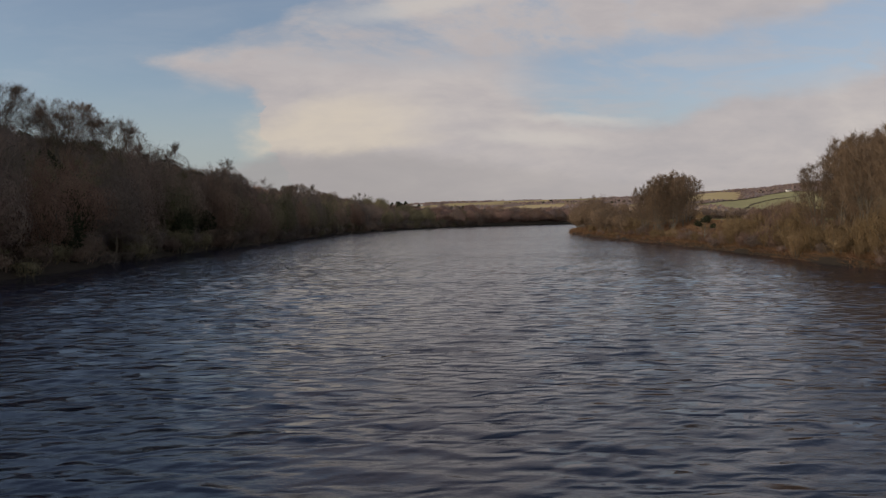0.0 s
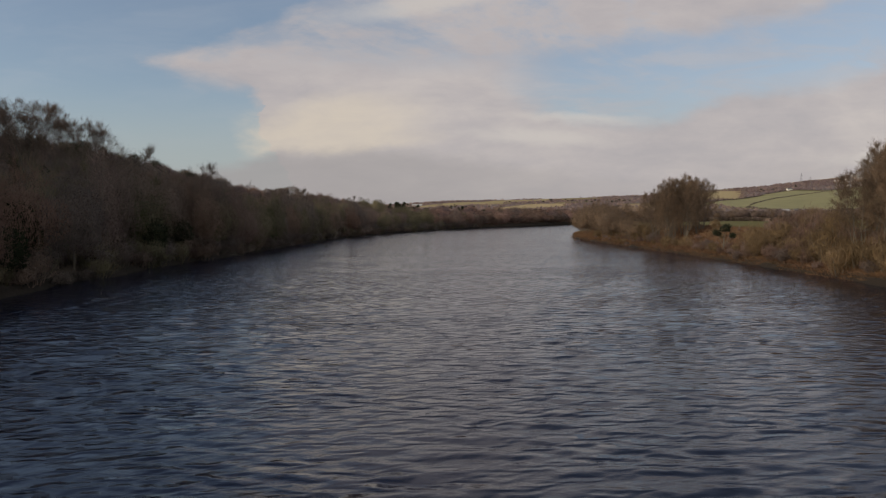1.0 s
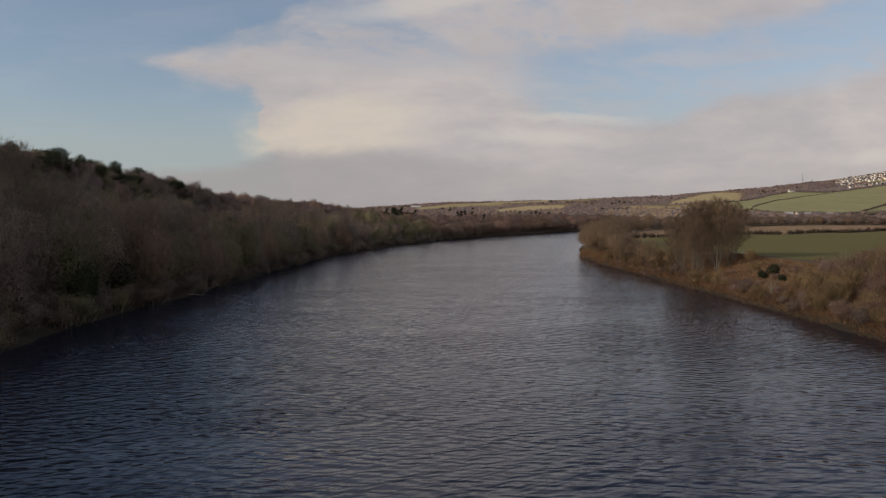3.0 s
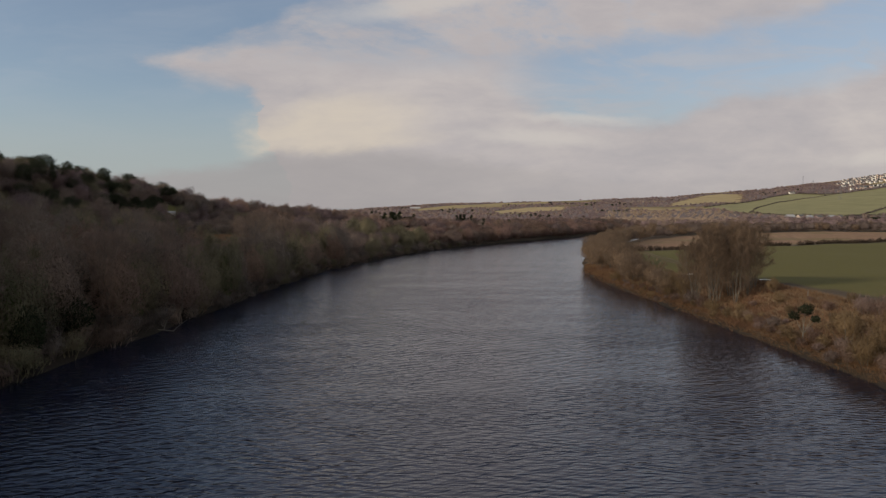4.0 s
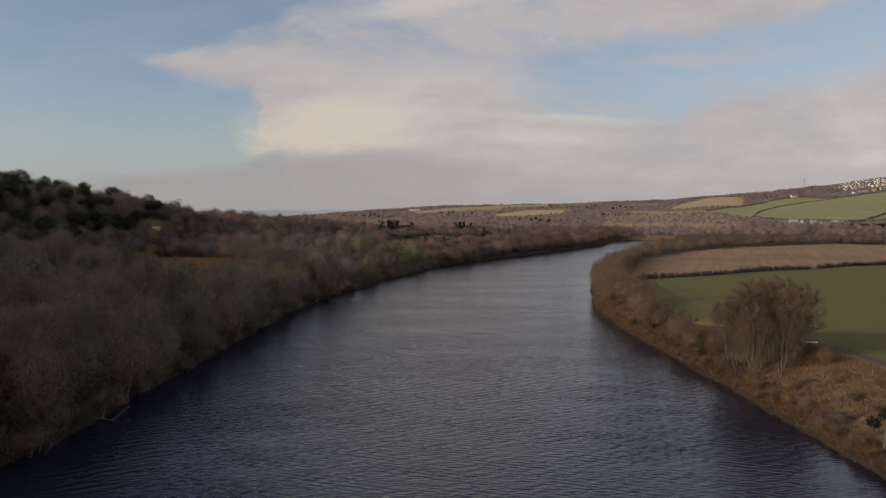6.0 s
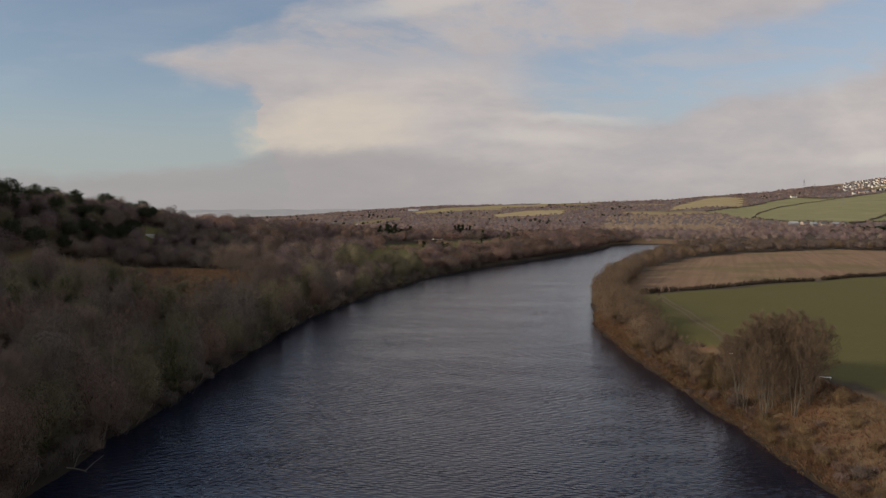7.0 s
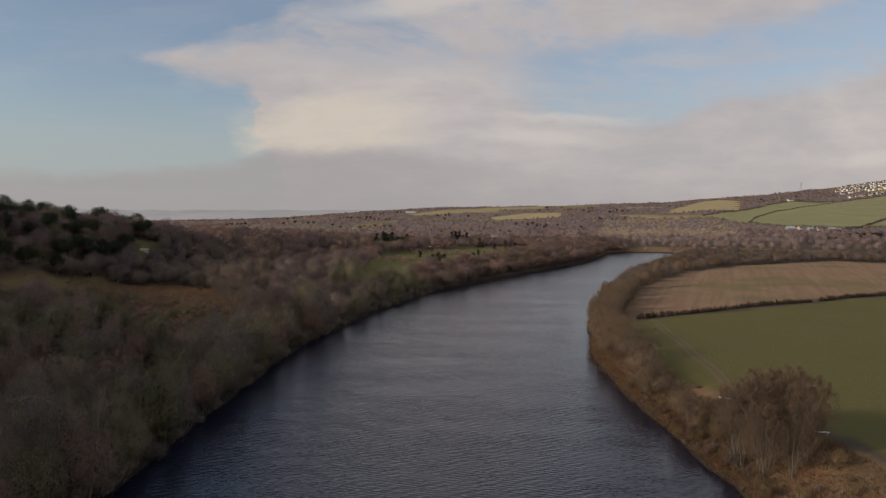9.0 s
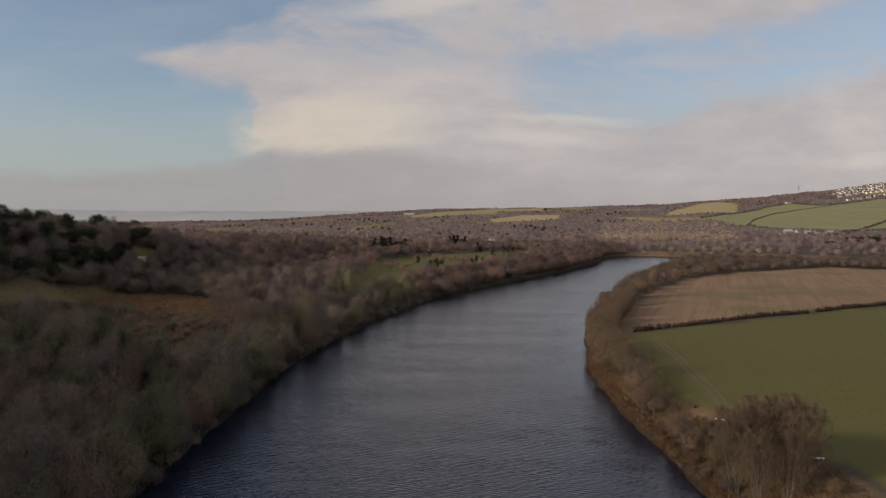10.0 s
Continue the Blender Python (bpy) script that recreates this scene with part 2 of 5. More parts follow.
DRY_GRASS = twig_material("dry_grass", (0.094, 0.056, 0.030), (0.204, 0.128, 0.068), (0.140, 0.078, 0.042))
TWIG_DARK = twig_material("twig_dark", (0.080, 0.061, 0.052), (0.165, 0.128, 0.104), (0.138, 0.098, 0.074))
TWIG_PLUM = twig_material("twig_plum", (0.086, 0.063, 0.062), (0.172, 0.126, 0.122), (0.145, 0.096, 0.088))
BRACKEN = twig_material("bracken", (0.088, 0.050, 0.032), (0.184, 0.108, 0.064), (0.150, 0.092, 0.050))
TWIG_WARM = twig_material("twig_warm", (0.082, 0.058, 0.041), (0.165, 0.118, 0.081), (0.138, 0.094, 0.058))
# twigs of the far woods: haze and sunlight are put into these paler tints
HAZED_MAUVE = twig_material("hazed_twig_mauve", (0.160, 0.118, 0.116), (0.252, 0.188, 0.180), (0.230, 0.160, 0.148))
HAZED_BROWN = twig_material("hazed_twig_brown", (0.152, 0.116, 0.100), (0.247, 0.189, 0.158), (0.231, 0.168, 0.126))
HAZED_TAN = twig_material("hazed_twig_tan", (0.205, 0.158, 0.116), (0.320, 0.250, 0.180), (0.285, 0.212, 0.150))


def ground_material():
    """Soil, leaf litter, grass and ploughland by region of the plan."""
    m, k, p = material("ground_cover", 0.97, 0.1)
    geo = k.tree.nodes.new("ShaderNodeNewGeometry")
    pos = geo.outputs["Position"]
    att = k.tree.nodes.new("ShaderNodeAttribute")
    att.attribute_name = "cover"
    sep = k.tree.nodes.new("ShaderNodeSeparateXYZ")
    k.plug(sep, 0, att.outputs["Vector"])
    grass, plough, dry = sep.outputs
    broad, mid, fine = k.noise(pos, 0.02, 5.0), k.noise(pos, 0.15, 5.0, 0.6), k.noise(pos, 1.3, 5.0, 0.65)
    litter = k.mix(fine, (0.045, 0.034, 0.025, 1), (0.105, 0.080, 0.058, 1))
    litter = k.mix(k.math("MULTIPLY", k.step(mid, 0.5, 0.7), 0.6), litter, (0.060, 0.058, 0.028, 1))
    g = k.mix(broad, (0.090, 0.083, 0.027, 1), (0.120, 0.104, 0.038, 1))
    g = k.mix(k.math("MULTIPLY", k.step(mid, 0.45, 0.75), 0.35), g, (0.110, 0.095, 0.042, 1))
    rows = k.noise(k.scaled(k.scaled(pos, 1, 1, 1, 0.42), 0.42, 0.012, 1), 1.0, 4.0, 0.6)
    drill = k.noise(k.scaled(k.scaled(pos, 1, 1, 1, 0.42), 0.09, 0.006, 1), 1.0, 2.0, 0.5)
    pl = k.mix(k.math("ADD", k.math("MULTIPLY", k.step(rows, 0.3, 0.7), 0.5), k.math("MULTIPLY", drill, 0.5)), (0.170, 0.102, 0.064, 1), (0.275, 0.175, 0.106, 1))
    pl = k.mix(k.math("MULTIPLY", k.step(broad, 0.48, 0.62), 0.55), pl, (0.12, 0.115, 0.045, 1))
    d = k.mix(fine, (0.10, 0.066, 0.038, 1), (0.21, 0.15, 0.088, 1))
    d = k.mix(k.step(mid, 0.45, 0.7), d, (0.15, 0.082, 0.048, 1))
    d = k.mix(k.step(dry, 1.05, 1.9), d, k.mix(broad, (0.27, 0.205, 0.105, 1), (0.42, 0.335, 0.185, 1)))
    # the wet margin at the water's edge
    sz = k.tree.nodes.new("ShaderNodeSeparateXYZ")
    k.plug(sz, 0, pos)
    wet = k.math("SUBTRACT", 1.0, k.step(k.math("ADD", sz.outputs[2], k.math("MULTIPLY", mid, 0.8)), 0.9, 1.7))
    # far wood floor: colour lifted towards the crowns' mauve, against the shade between them
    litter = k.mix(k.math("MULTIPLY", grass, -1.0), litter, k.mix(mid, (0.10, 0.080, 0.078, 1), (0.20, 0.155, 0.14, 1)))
    col = k.mix(dry, litter, d)
    col = k.mix(k.math("MULTIPLY", wet, 0.85), col, (0.022, 0.018, 0.014, 1))
    col = k.mix(plough, col, pl)
    # far pasture: sun and haze are put into a paler grass colour
    sunlit_pasture = k.mix(broad, (0.150, 0.146, 0.074, 1), (0.272, 0.245, 0.125, 1))
    g = k.mix(k.step(grass, 1.1, 1.9), g, sunlit_pasture)
    col = k.mix(grass, col, g)
    k.plug(p, "Base Color", col)
    k.plug(p, "Normal", k.bump(k.math("ADD", fine, k.math("MULTIPLY", mid, 2.0)), 0.7, 0.25))
    return m


def water_material():
    m, k, p = material("river_water", 0.06, 0.5)
    p.inputs["Base Color"].default_value = (0.0048, 0.0070, 0.0180, 1)
    p.inputs["IOR"].default_value = 1.54
    p.inputs["Specular Tint"].default_value = (0.745, 0.835, 1.0, 1)
    pos = k.tree.nodes.new("ShaderNodeNewGeometry").outputs["Position"]
    sea = np.random.default_rng(8)

    def train(where, length, lean_by=None):
        """One long-crested ripple train; its phase may be pushed along by another's height, which steepens one face."""
        a = sea.normal(0.03, 0.36)
        dot = k.tree.nodes.new("ShaderNodeVectorMath")
        dot.operation = "DOT_PRODUCT"
        k.plug(dot, 0, where)
        dot.inputs[1].default_value = (math.sin(a) * 6.283 / length, math.cos(a) * 6.283 / length, 0)
        phase = k.math("ADD", dot.outputs["Value"], sea.random() * 6.283)
        if lean_by is not None:
            phase = k.math("MULTIPLY_ADD", lean_by, 6.283 / length, phase)
        return k.math("MULTIPLY", k.math("SINE", phase), 0.0092 * length * (1.25 if length < 0.8 else 0.8))

    # the water wanders a little, so that no train runs on unbroken
    wander = k.tree.nodes.new("ShaderNodeVectorMath")
    wander.operation = "MULTIPLY_ADD"
    k.plug(wander, 0, k.noise(k.scaled(pos, 0.5, 0.9, 1), 1.0, 3.0, 0.6, 0.0, 1))
    wander.inputs[1].default_value = (0.7, 0.45, 0)
    k.plug(wander, 2, pos)
    where = wander.outputs[0]
    long = k.math("ADD", k.math("ADD", train(where, 1.55), train(where, 1.15)), k.math("ADD", train(where, 0.95), train(where, 1.3)))
    h = long
    for size in (0.88, 0.79, 0.71, 0.64, 0.57, 0.51, 0.45, 0.39, 0.33):
        h = k.math("ADD", h, train(where, size, k.math("MULTIPLY", long, 2.5)))
    b = k.noise(k.scaled(pos, 5.0, 11.0, 1, 0.1), 1.0, 4.0, 0.65, 0.3)
    gust = k.step(k.noise(k.scaled(pos, 0.018, 0.075, 1, 0.12), 1.0, 5.0, 0.65), 0.36, 0.64)
    group = k.math("MULTIPLY_ADD", k.step(k.noise(k.scaled(pos, 0.16, 0.4, 1), 1.0, 3.0, 0.6), 0.3, 0.7), 0.5, 0.72)
    h = k.math("MULTIPLY_ADD", b, 0.012, k.math("MULTIPLY", h, group))
    lee = k.tree.nodes.new("ShaderNodeAttribute")
    lee.attribute_name = "cover"
    h = k.math("MULTIPLY", h, k.math("MULTIPLY", lee.outputs["Fac"], k.math("MULTIPLY_ADD", gust, 0.60, 0.62)))
    # far off, the wavelets too small to see widen the gloss instead
    sy = k.tree.nodes.new("ShaderNodeSeparateXYZ")
    k.plug(sy, 0, pos)
    off = k.step(sy.outputs[1], 110.0, 380.0)
    mid = k.step(sy.outputs[1], 26.0, 120.0)
    k.plug(p, "Roughness", k.math("MULTIPLY_ADD", off, 0.04, k.math("MULTIPLY_ADD", mid, 0.10, 0.04)))
    h = k.math("MULTIPLY", h, k.math("MULTIPLY", k.math("MULTIPLY_ADD", off, -0.45, 1.0), k.math("MULTIPLY_ADD", mid, -0.22, 1.0)))
    k.plug(p, "Normal", k.bump(h, 1.0, 1.0))
    return m


GROUND, WATER = ground_material(), water_material()


# ---------------------------------------------------------------- the lie of the land
RIVER = np.array([(0, -500, 43), (2, 0, 41), (2, 60, 41), (1.5, 100, 42.5), (2, 150, 41), (2, 200, 39.5), (3.8, 235, 39.7), (15.2, 292, 39.3), (37, 362, 40), (67, 425, 36),
                  (101, 490, 32), (137, 555, 31), (175, 630, 34), (205, 690, 42), (255, 672, 34), (330, 625, 32), (450, 540, 32), (600, 430, 32), (950, 250, 34), (1500, 100, 40)], float)


def river_distance(x, y):
    """Distance from the water's edge (negative over the water), and whether a place lies on the far, wooded side."""
    best = np.full(np.shape(x), 1e9)
    side = np.zeros(np.shape(x))
    for (ax, ay, aw), (bx, by, bw) in zip(RIVER[:-1], RIVER[1:]):
        dx, dy = bx - ax, by - ay
        t = np.clip(((x - ax) * dx + (y - ay) * dy) / (dx * dx + dy * dy), 0, 1)
        d = np.hypot(x - ax - t * dx, y - ay - t * dy) - (aw + t * (bw - aw))
        near = d < best
        best = np.where(near, d, best)
        side = np.where(near, np.sign(dx * (y - ay) - dy * (x - ax)), side)
    return best, side > 0


def smooth(v, lo, hi):
    t = np.clip((v - lo) / (hi - lo), 0, 1)
    return t * t * (3 - 2 * t)


def wave_noise(x, y, size, seed=0.0):
    """Cheap rolling noise between -1 and 1."""
    a, b = x / size + seed, y / size - seed * 1.7
    return (np.sin(a * 1.7 + 1.3 * np.sin(b * 1.1 + seed)) + np.sin(b * 1.9 + 1.1 * np.sin(a * 0.8 - seed)) + np.sin((a + b) * 1.3 + seed * 3)) / 3


SKY_U = (-3, -1.0, -0.67, -0.45, -0.33, -0.24, -0.157, 0, 0.18, 0.27, 0.34, 0.39, 0.44, 0.525, 0.61, 0.67, 1.0, 3)
SKY_Z = (20, 20, 16, 14, 20, 30, 46, 70, 79, 86, 92, 107, 114, 134, 160, 180, 230, 240)


def land_height(x, y):
    s, left = river_distance(x, y)
    # the water's edge is ragged
    s = s + (0.7 * wave_noise(x, y, 6.0, 0.9) + 0.45 * wave_noise(x, y, 2.4, 0.2)) * (np.abs(s) < 12)
    side_noise = wave_noise(x, y, 14.0, 0.4)
    # left: a steep bank, a shelf, then the wooded hill
    shelf = np.interp(y, (-200, 60, 130, 200, 260, 320, 380, 900), (13, 13, 12, 11, 11, 7.5, 5.5, 5))
    run = np.interp(y, (0, 60, 130, 250, 320, 400), (32, 32, 40, 55, 40, 30))
    zl = 1.0 * smooth(s, -0.8, 1.4) + (shelf - 1) * smooth(s, 1, run) + 0.5 * side_noise * smooth(s, 5, 30)
    lift = np.interp(y, (-200, 150, 230, 313, 391, 440, 570, 700, 900), (14, 14, 22, 26, 24, 17.5, 13, 6, 2))
    foot = np.interp(y, (-200, 150, 230, 313, 440, 570, 900), (70, 85, 108, 104, 100, 120, 200))
    zl = zl + lift * smooth(s, foot, foot + np.interp(y, (0, 300, 440, 900), (50, 45, 70, 120)))
    # extra hill out of view at far left, added to shade the wooded shore
    zl = zl + 37 * smooth(-x - 0.73 * y, 0, 85) * smooth(-x, 60, 170)
    # right: a low bank up to level fields
    zr = 0.9 * smooth(s, -0.4, 0.9) + 3.4 * smooth(s, 0.5, 15) + 0.25 * side_noise * smooth(s, 1, 8)
    z = np.where(left, zl, zr)
    # the valley floor and the hills that close the view
    d = np.maximum(y - 60, 1)
    ua = (x - 4) / np.maximum(d, 300)
    rise = np.interp(ua, SKY_U, SKY_Z) - 5
    foot_d = np.interp(ua, (-0.6, 0, 0.25, 0.4, 0.7), (900, 1050, 1150, 1230, 1250))
    prof = np.clip((d - foot_d) / (2650 - foot_d), 0, 1)
    prof = prof ** np.interp(ua, (0, 0.3, 0.5), (1.35, 1.15, 1.0))
    hill = rise * prof + 5.0 * wave_noise(x, y, 210.0, 2.0) * smooth(prof, 0.05, 0.3) * (1 - smooth(prof, 0.85, 1.0))
    z = z + hill - smooth(d, 2750, 4300) * 45
    return np.where(s < 0, np.maximum(-2.5, s * 0.35), z)


def axis(*runs):
    """Grid lines: runs of (start, end, step), ends joined."""
    vals = []
    for a, b, st in runs:
        vals += list(np.arange(a, b, st))
    return np.array(vals + [runs[-1][1]], float)


# open ground on the wooded shore, and the fields, as (x, y) outlines
MEADOW = [(-146, 300), (-135, 326), (-119, 338), (-98, 330), (-74, 297), (-59, 284), (-50, 256), (-50, 220), (-64, 210), (-84, 222), (-105, 232), (-124, 246), (-152, 250)]
GLADE = [(-150, 358), (-144, 400), (-135, 398), (-134, 370)]
GOLF = [(-30, 345), (-22, 372), (-8, 420), (10, 452), (46, 530), (60, 566), (85, 636), (98, 740), (80, 760), (40, 704), (10, 692), (-20, 640), (-40, 590), (-45, 526), (-43, 440), (-39, 372)]
GREEN_FIELD = [(56, 178), (52, 190), (50.5, 205), (51.5, 225), (57, 252), (66, 264), (99, 280), (148, 307), (192, 330), (420, 430), (420, 40), (120, 40), (66, 135), (61, 160)]
BROWN_FIELD = [(67, 268), (99, 288), (148, 315), (192, 338), (420, 440), (330, 500), (288, 540), (200, 494), (150, 448), (104, 372), (78, 310)]
HILL_FIELD = [(694, 1813), (668, 1523), (700, 1420), (790, 1375), (950, 1400), (1500, 1500), (1950, 1700), (1950, 2300), (1342, 2065), (1168, 2012), (1119, 2190), (1000, 2105), (822, 1935)]
PALE_FIELDS = [[(-200, 1560), (-182, 1405), (-135, 1480), (-100, 1677), (-112, 1880), (-153, 1660)], [(-310, 1500), (-285, 1400), (-173, 1405), (-186, 1533)], [(150, 2010), (150, 1850), (252, 1855), (340, 1920), (370, 2090), (273, 2150)],
               [(-110, 2240), (194, 2660), (420, 2680), (380, 2500), (172, 2330), (7, 2165), (-93, 2165)], [(639, 1959), (744, 2170), (930, 2480), (1040, 2560), (1054, 2386), (880, 2010)], [(560, 1280), (760, 1200), (1100, 1170), (1150, 1260), (800, 1290)], [(-560, 1500), (-430, 1480), (-420, 1640), (-570, 1660)]]
PALE_KIND = ((1.5, 0.5), (1.3, 0.6), (2.0, 0.1), (1.9, 0.3), (2.0, 0.15), (1.0, 1.5), (1.5, 0.5))
TAN_WOOD = [(230, 1010), (440, 1020), (660, 1540), (560, 1700), (430, 1760), (300, 1300)]


TRACK = [(69, 262), (65.8, 235), (62, 210), (60, 194), (58, 182), (57.5, 172)]


def inside(poly, x, y):
    """Whether places lie in an outline (even-odd rule)."""
    c = np.zeros(np.shape(x), bool)
    for (ax, ay), (bx, by) in zip(poly, poly[1:] + poly[:1]):
        if ay != by:
            c ^= ((ay > y) != (by > y)) & (x < (bx - ax) * (y - ay) / (by - ay) + ax)
    return c


def mesh_object(name, verts, faces_flat, sides, mats, smooth_shade=False, attr=None):
    """One mesh object out of numpy arrays; all faces have the same number of sides."""
    me = bpy.data.meshes.new(name)
    n = len(faces_flat) // sides
    me.vertices.add(len(verts))
    me.vertices.foreach_set("co", np.asarray(verts, np.float32).ravel())
    me.loops.add(len(faces_flat))
    me.loops.foreach_set("vertex_index", np.asarray(faces_flat, np.int32))
    me.polygons.add(n)
    me.polygons.foreach_set("loop_start", np.arange(n, dtype=np.int32) * sides)
    if smooth_shade:
        me.polygons.foreach_set("use_smooth", np.ones(n, bool))
    if attr is not None:
        a = me.attributes.new("cover", "FLOAT_VECTOR", "POINT")
        a.data.foreach_set("vector", np.asarray(attr, np.float32).ravel())
    me.update(calc_edges=True)
    for mt in mats:
        me.materials.append(mt)
    return me


def grid_faces(nx, ny):
    i = np.arange(ny - 1)[:, None] * nx + np.arange(nx - 1)[None, :]
    return np.stack([i, i + 1, i + 1 + nx, i + nx], -1).ravel()


def make_ground():
    xs = axis((-4500, -1500, 250), (-1500, -500, 50), (-500, -220, 14), (-220, -60, 5), (-60, -30, 2), (-30, 30, 4), (30, 38, 2), (38, 42, 1), (42, 50, 0.5), (50, 58, 1), (58, 72, 2), (72, 320, 6), (320, 800, 14), (800, 2300, 40), (2300, 4500, 250))
    ys = axis((-700, -100, 60), (-100, 40, 8), (40, 300, 2.5), (300, 800, 7), (800, 1400, 20), (1400, 2900, 25), (2900, 4700, 150))
    x, y = np.meshgrid(xs, ys)
    z = land_height(x, y)
    s, left = river_distance(x, y)
    jit = 3.0 * wave_noise(x, y, 9.0, 5.0)
    xj, yj = x + jit, y - jit
    grass = (inside(GREEN_FIELD, x, y) | inside(GOLF, xj, yj) | inside(GLADE, x, y)).astype(float)
    hill_grass = inside(HILL_FIELD, x, y)
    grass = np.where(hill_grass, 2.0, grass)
    plough = inside(BROWN_FIELD, x, y).astype(float)
    dry = 1.0 * inside(MEADOW, xj, yj) + ((~left & (s < 17) & (s > -0.2) & (y < 345)) | ((s < 34) & (y > 660) & (y < 860)) | hill_grass).astype(float)
    grass = np.where(inside(MEADOW, xj, yj), 0.08, grass)
    glade = (wave_noise(x, y, 130.0, 4.0) > 0.5) & (y > 1100) & ~hill_grass & ~inside(TAN_WOOD, x, y)
    dry, grass = np.where(glade, 1.6, dry), np.where(glade, np.clip(0.3 + 0.8 * wave_noise(x, y, 170.0, 9.0), 0, 1.3), grass)
    meadow_grass = inside(MEADOW, xj, yj) & (x + 8 * wave_noise(x, y, 12.0, 3.0) < -120)
    grass = np.where(meadow_grass, 0.4, grass)
    # the worn track along the field's edge
    for (ax, ay), (bx, by) in zip(TRACK, TRACK[1:]):
        t = np.clip(((x - ax) * (bx - ax) + (y - ay) * (by - ay)) / ((bx - ax) ** 2 + (by - ay) ** 2), 0, 1)
        near = np.hypot(x - ax - t * (bx - ax), y - ay - t * (by - ay)) < 2.0
        dry, grass = np.where(near, 1.0, dry), np.where(near, 0.7, grass)
    for i, f in enumerate(PALE_FIELDS):
        here = inside(f, x, y)
        dry, grass = np.where(here, PALE_KIND[i][0], dry), np.where(here, PALE_KIND[i][1], grass)
    # beyond 900 m bare floor takes the lifted colour
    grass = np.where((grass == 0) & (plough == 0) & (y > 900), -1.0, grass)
    me = mesh_object("ground", np.stack([x, y, z], -1).reshape(-1, 3), grid_faces(len(xs), len(ys)), 4, [GROUND], True, np.stack([grass, plough, dry], -1).reshape(-1, 3))
    tagged(new("ground", me), "river valley floor with fields and wooded hills", "ground", kind="structure")


def make_water():
    """The river's surface: wind waves as real relief near by, flatter and coarser farther off."""
    xs = axis((-80, -46, 4), (-46, 50, 0.8), (50, 100, 1.6), (100, 300, 20), (300, 1600, 60))
    ys = axis((-600, -20, 40), (-20, 10, 2), (10, 40, 0.15), (40, 60, 0.22), (60, 150, 0.4), (150, 330, 0.8), (330, 840, 20))
    x, y = np.meshgrid(xs, ys)
    z = np.zeros_like(x)
    g = np.random.default_rng(3)
    trains = []
    for i in range(52):
        length = 0.62 * (1.9 / 0.62) ** g.random()
        a = g.normal(0.05, 0.42)
        # the short ones die away with distance
        tall = 0.0024 * length * (1.35 - 0.75 * smooth(y, 28, 95)) * (1 - smooth(y, 90 * length, 170 * length))
        trains.append((np.sin(a) * 6.283 / length, np.cos(a) * 6.283 / length, tall, g.random() * 6.283))
    # the second pass leans the crests over, steep before and gentle behind
    for lean in (0.0, 3.6):
        yy = y + lean * z
        z = sum(tall * np.sin(kx * x + ky * yy + ph) for kx, ky, tall, ph in trains)
    z *= (1 - smooth(y, 300, 330)) * smooth(y, -20, 12) * (1 - smooth(x, 90, 100))
    # the water lies calmer in the lee of the banks
    s, left = river_distance(x, y)
    lee = np.interp(y, (100, 150), (0.40, 1.10))
    calm = np.where(left | (x < 0), lee + (1.25 - lee) * smooth(-s, 2, 9) - 0.25 * smooth(-s, 20, 40), 0.45 + 0.55 * smooth(-s, 1, 10))
    z = z * calm
    me = mesh_object("water", np.stack([x, y, z], -1).reshape(-1, 3), grid_faces(len(xs), len(ys)), 4, [WATER], True, np.stack([calm] * 3, -1).reshape(-1, 3))
    tagged(new("water", me), "broad dark river with small wind ripples", "water", kind="structure")


def make_backdrop():
    """Two far ridges of moorland that close the valley, kilometres behind the rest."""
    # the distance haze is put into the moor's pale blue-grey colour
    hazed_moor = plain_material("hazed_moorland", (0.27, 0.275, 0.29), (0.38, 0.375, 0.375), 0.0021, 1.0)
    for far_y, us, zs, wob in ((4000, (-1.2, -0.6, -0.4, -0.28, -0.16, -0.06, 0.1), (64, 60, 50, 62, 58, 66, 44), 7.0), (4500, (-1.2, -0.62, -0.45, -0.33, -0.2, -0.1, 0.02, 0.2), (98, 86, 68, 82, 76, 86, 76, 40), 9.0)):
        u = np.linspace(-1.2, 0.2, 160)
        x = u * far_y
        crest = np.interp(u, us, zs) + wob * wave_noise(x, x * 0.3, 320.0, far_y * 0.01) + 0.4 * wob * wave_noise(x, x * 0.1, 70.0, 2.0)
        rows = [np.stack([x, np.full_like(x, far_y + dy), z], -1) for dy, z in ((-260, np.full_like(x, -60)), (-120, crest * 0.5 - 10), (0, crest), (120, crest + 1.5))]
        me = mesh_object("backdrop", np.concatenate(rows), grid_faces(len(x), 4), 4, [hazed_moor], True)
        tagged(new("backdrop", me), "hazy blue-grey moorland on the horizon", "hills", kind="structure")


make_ground()
make_water()
make_backdrop()


# ---------------------------------------------------------------- plants
def unit(v):
    return v / np.maximum(np.linalg.norm(v, axis=-1, keepdims=True), 1e-6)


def blades(rng, roots, ways, lengths, widths, faces=None):
    """One thin triangle for each twig: a base across the twig and a tip, broad side towards faces where given."""
    side = unit(np.cross(ways, rng.normal(size=ways.shape) if faces is None else faces))
    w = (side.T * widths * 0.5).T
    tip = roots + (ways.T * lengths).T
    return np.stack([roots - w, roots + w, tip], 1).reshape(-1, 3)


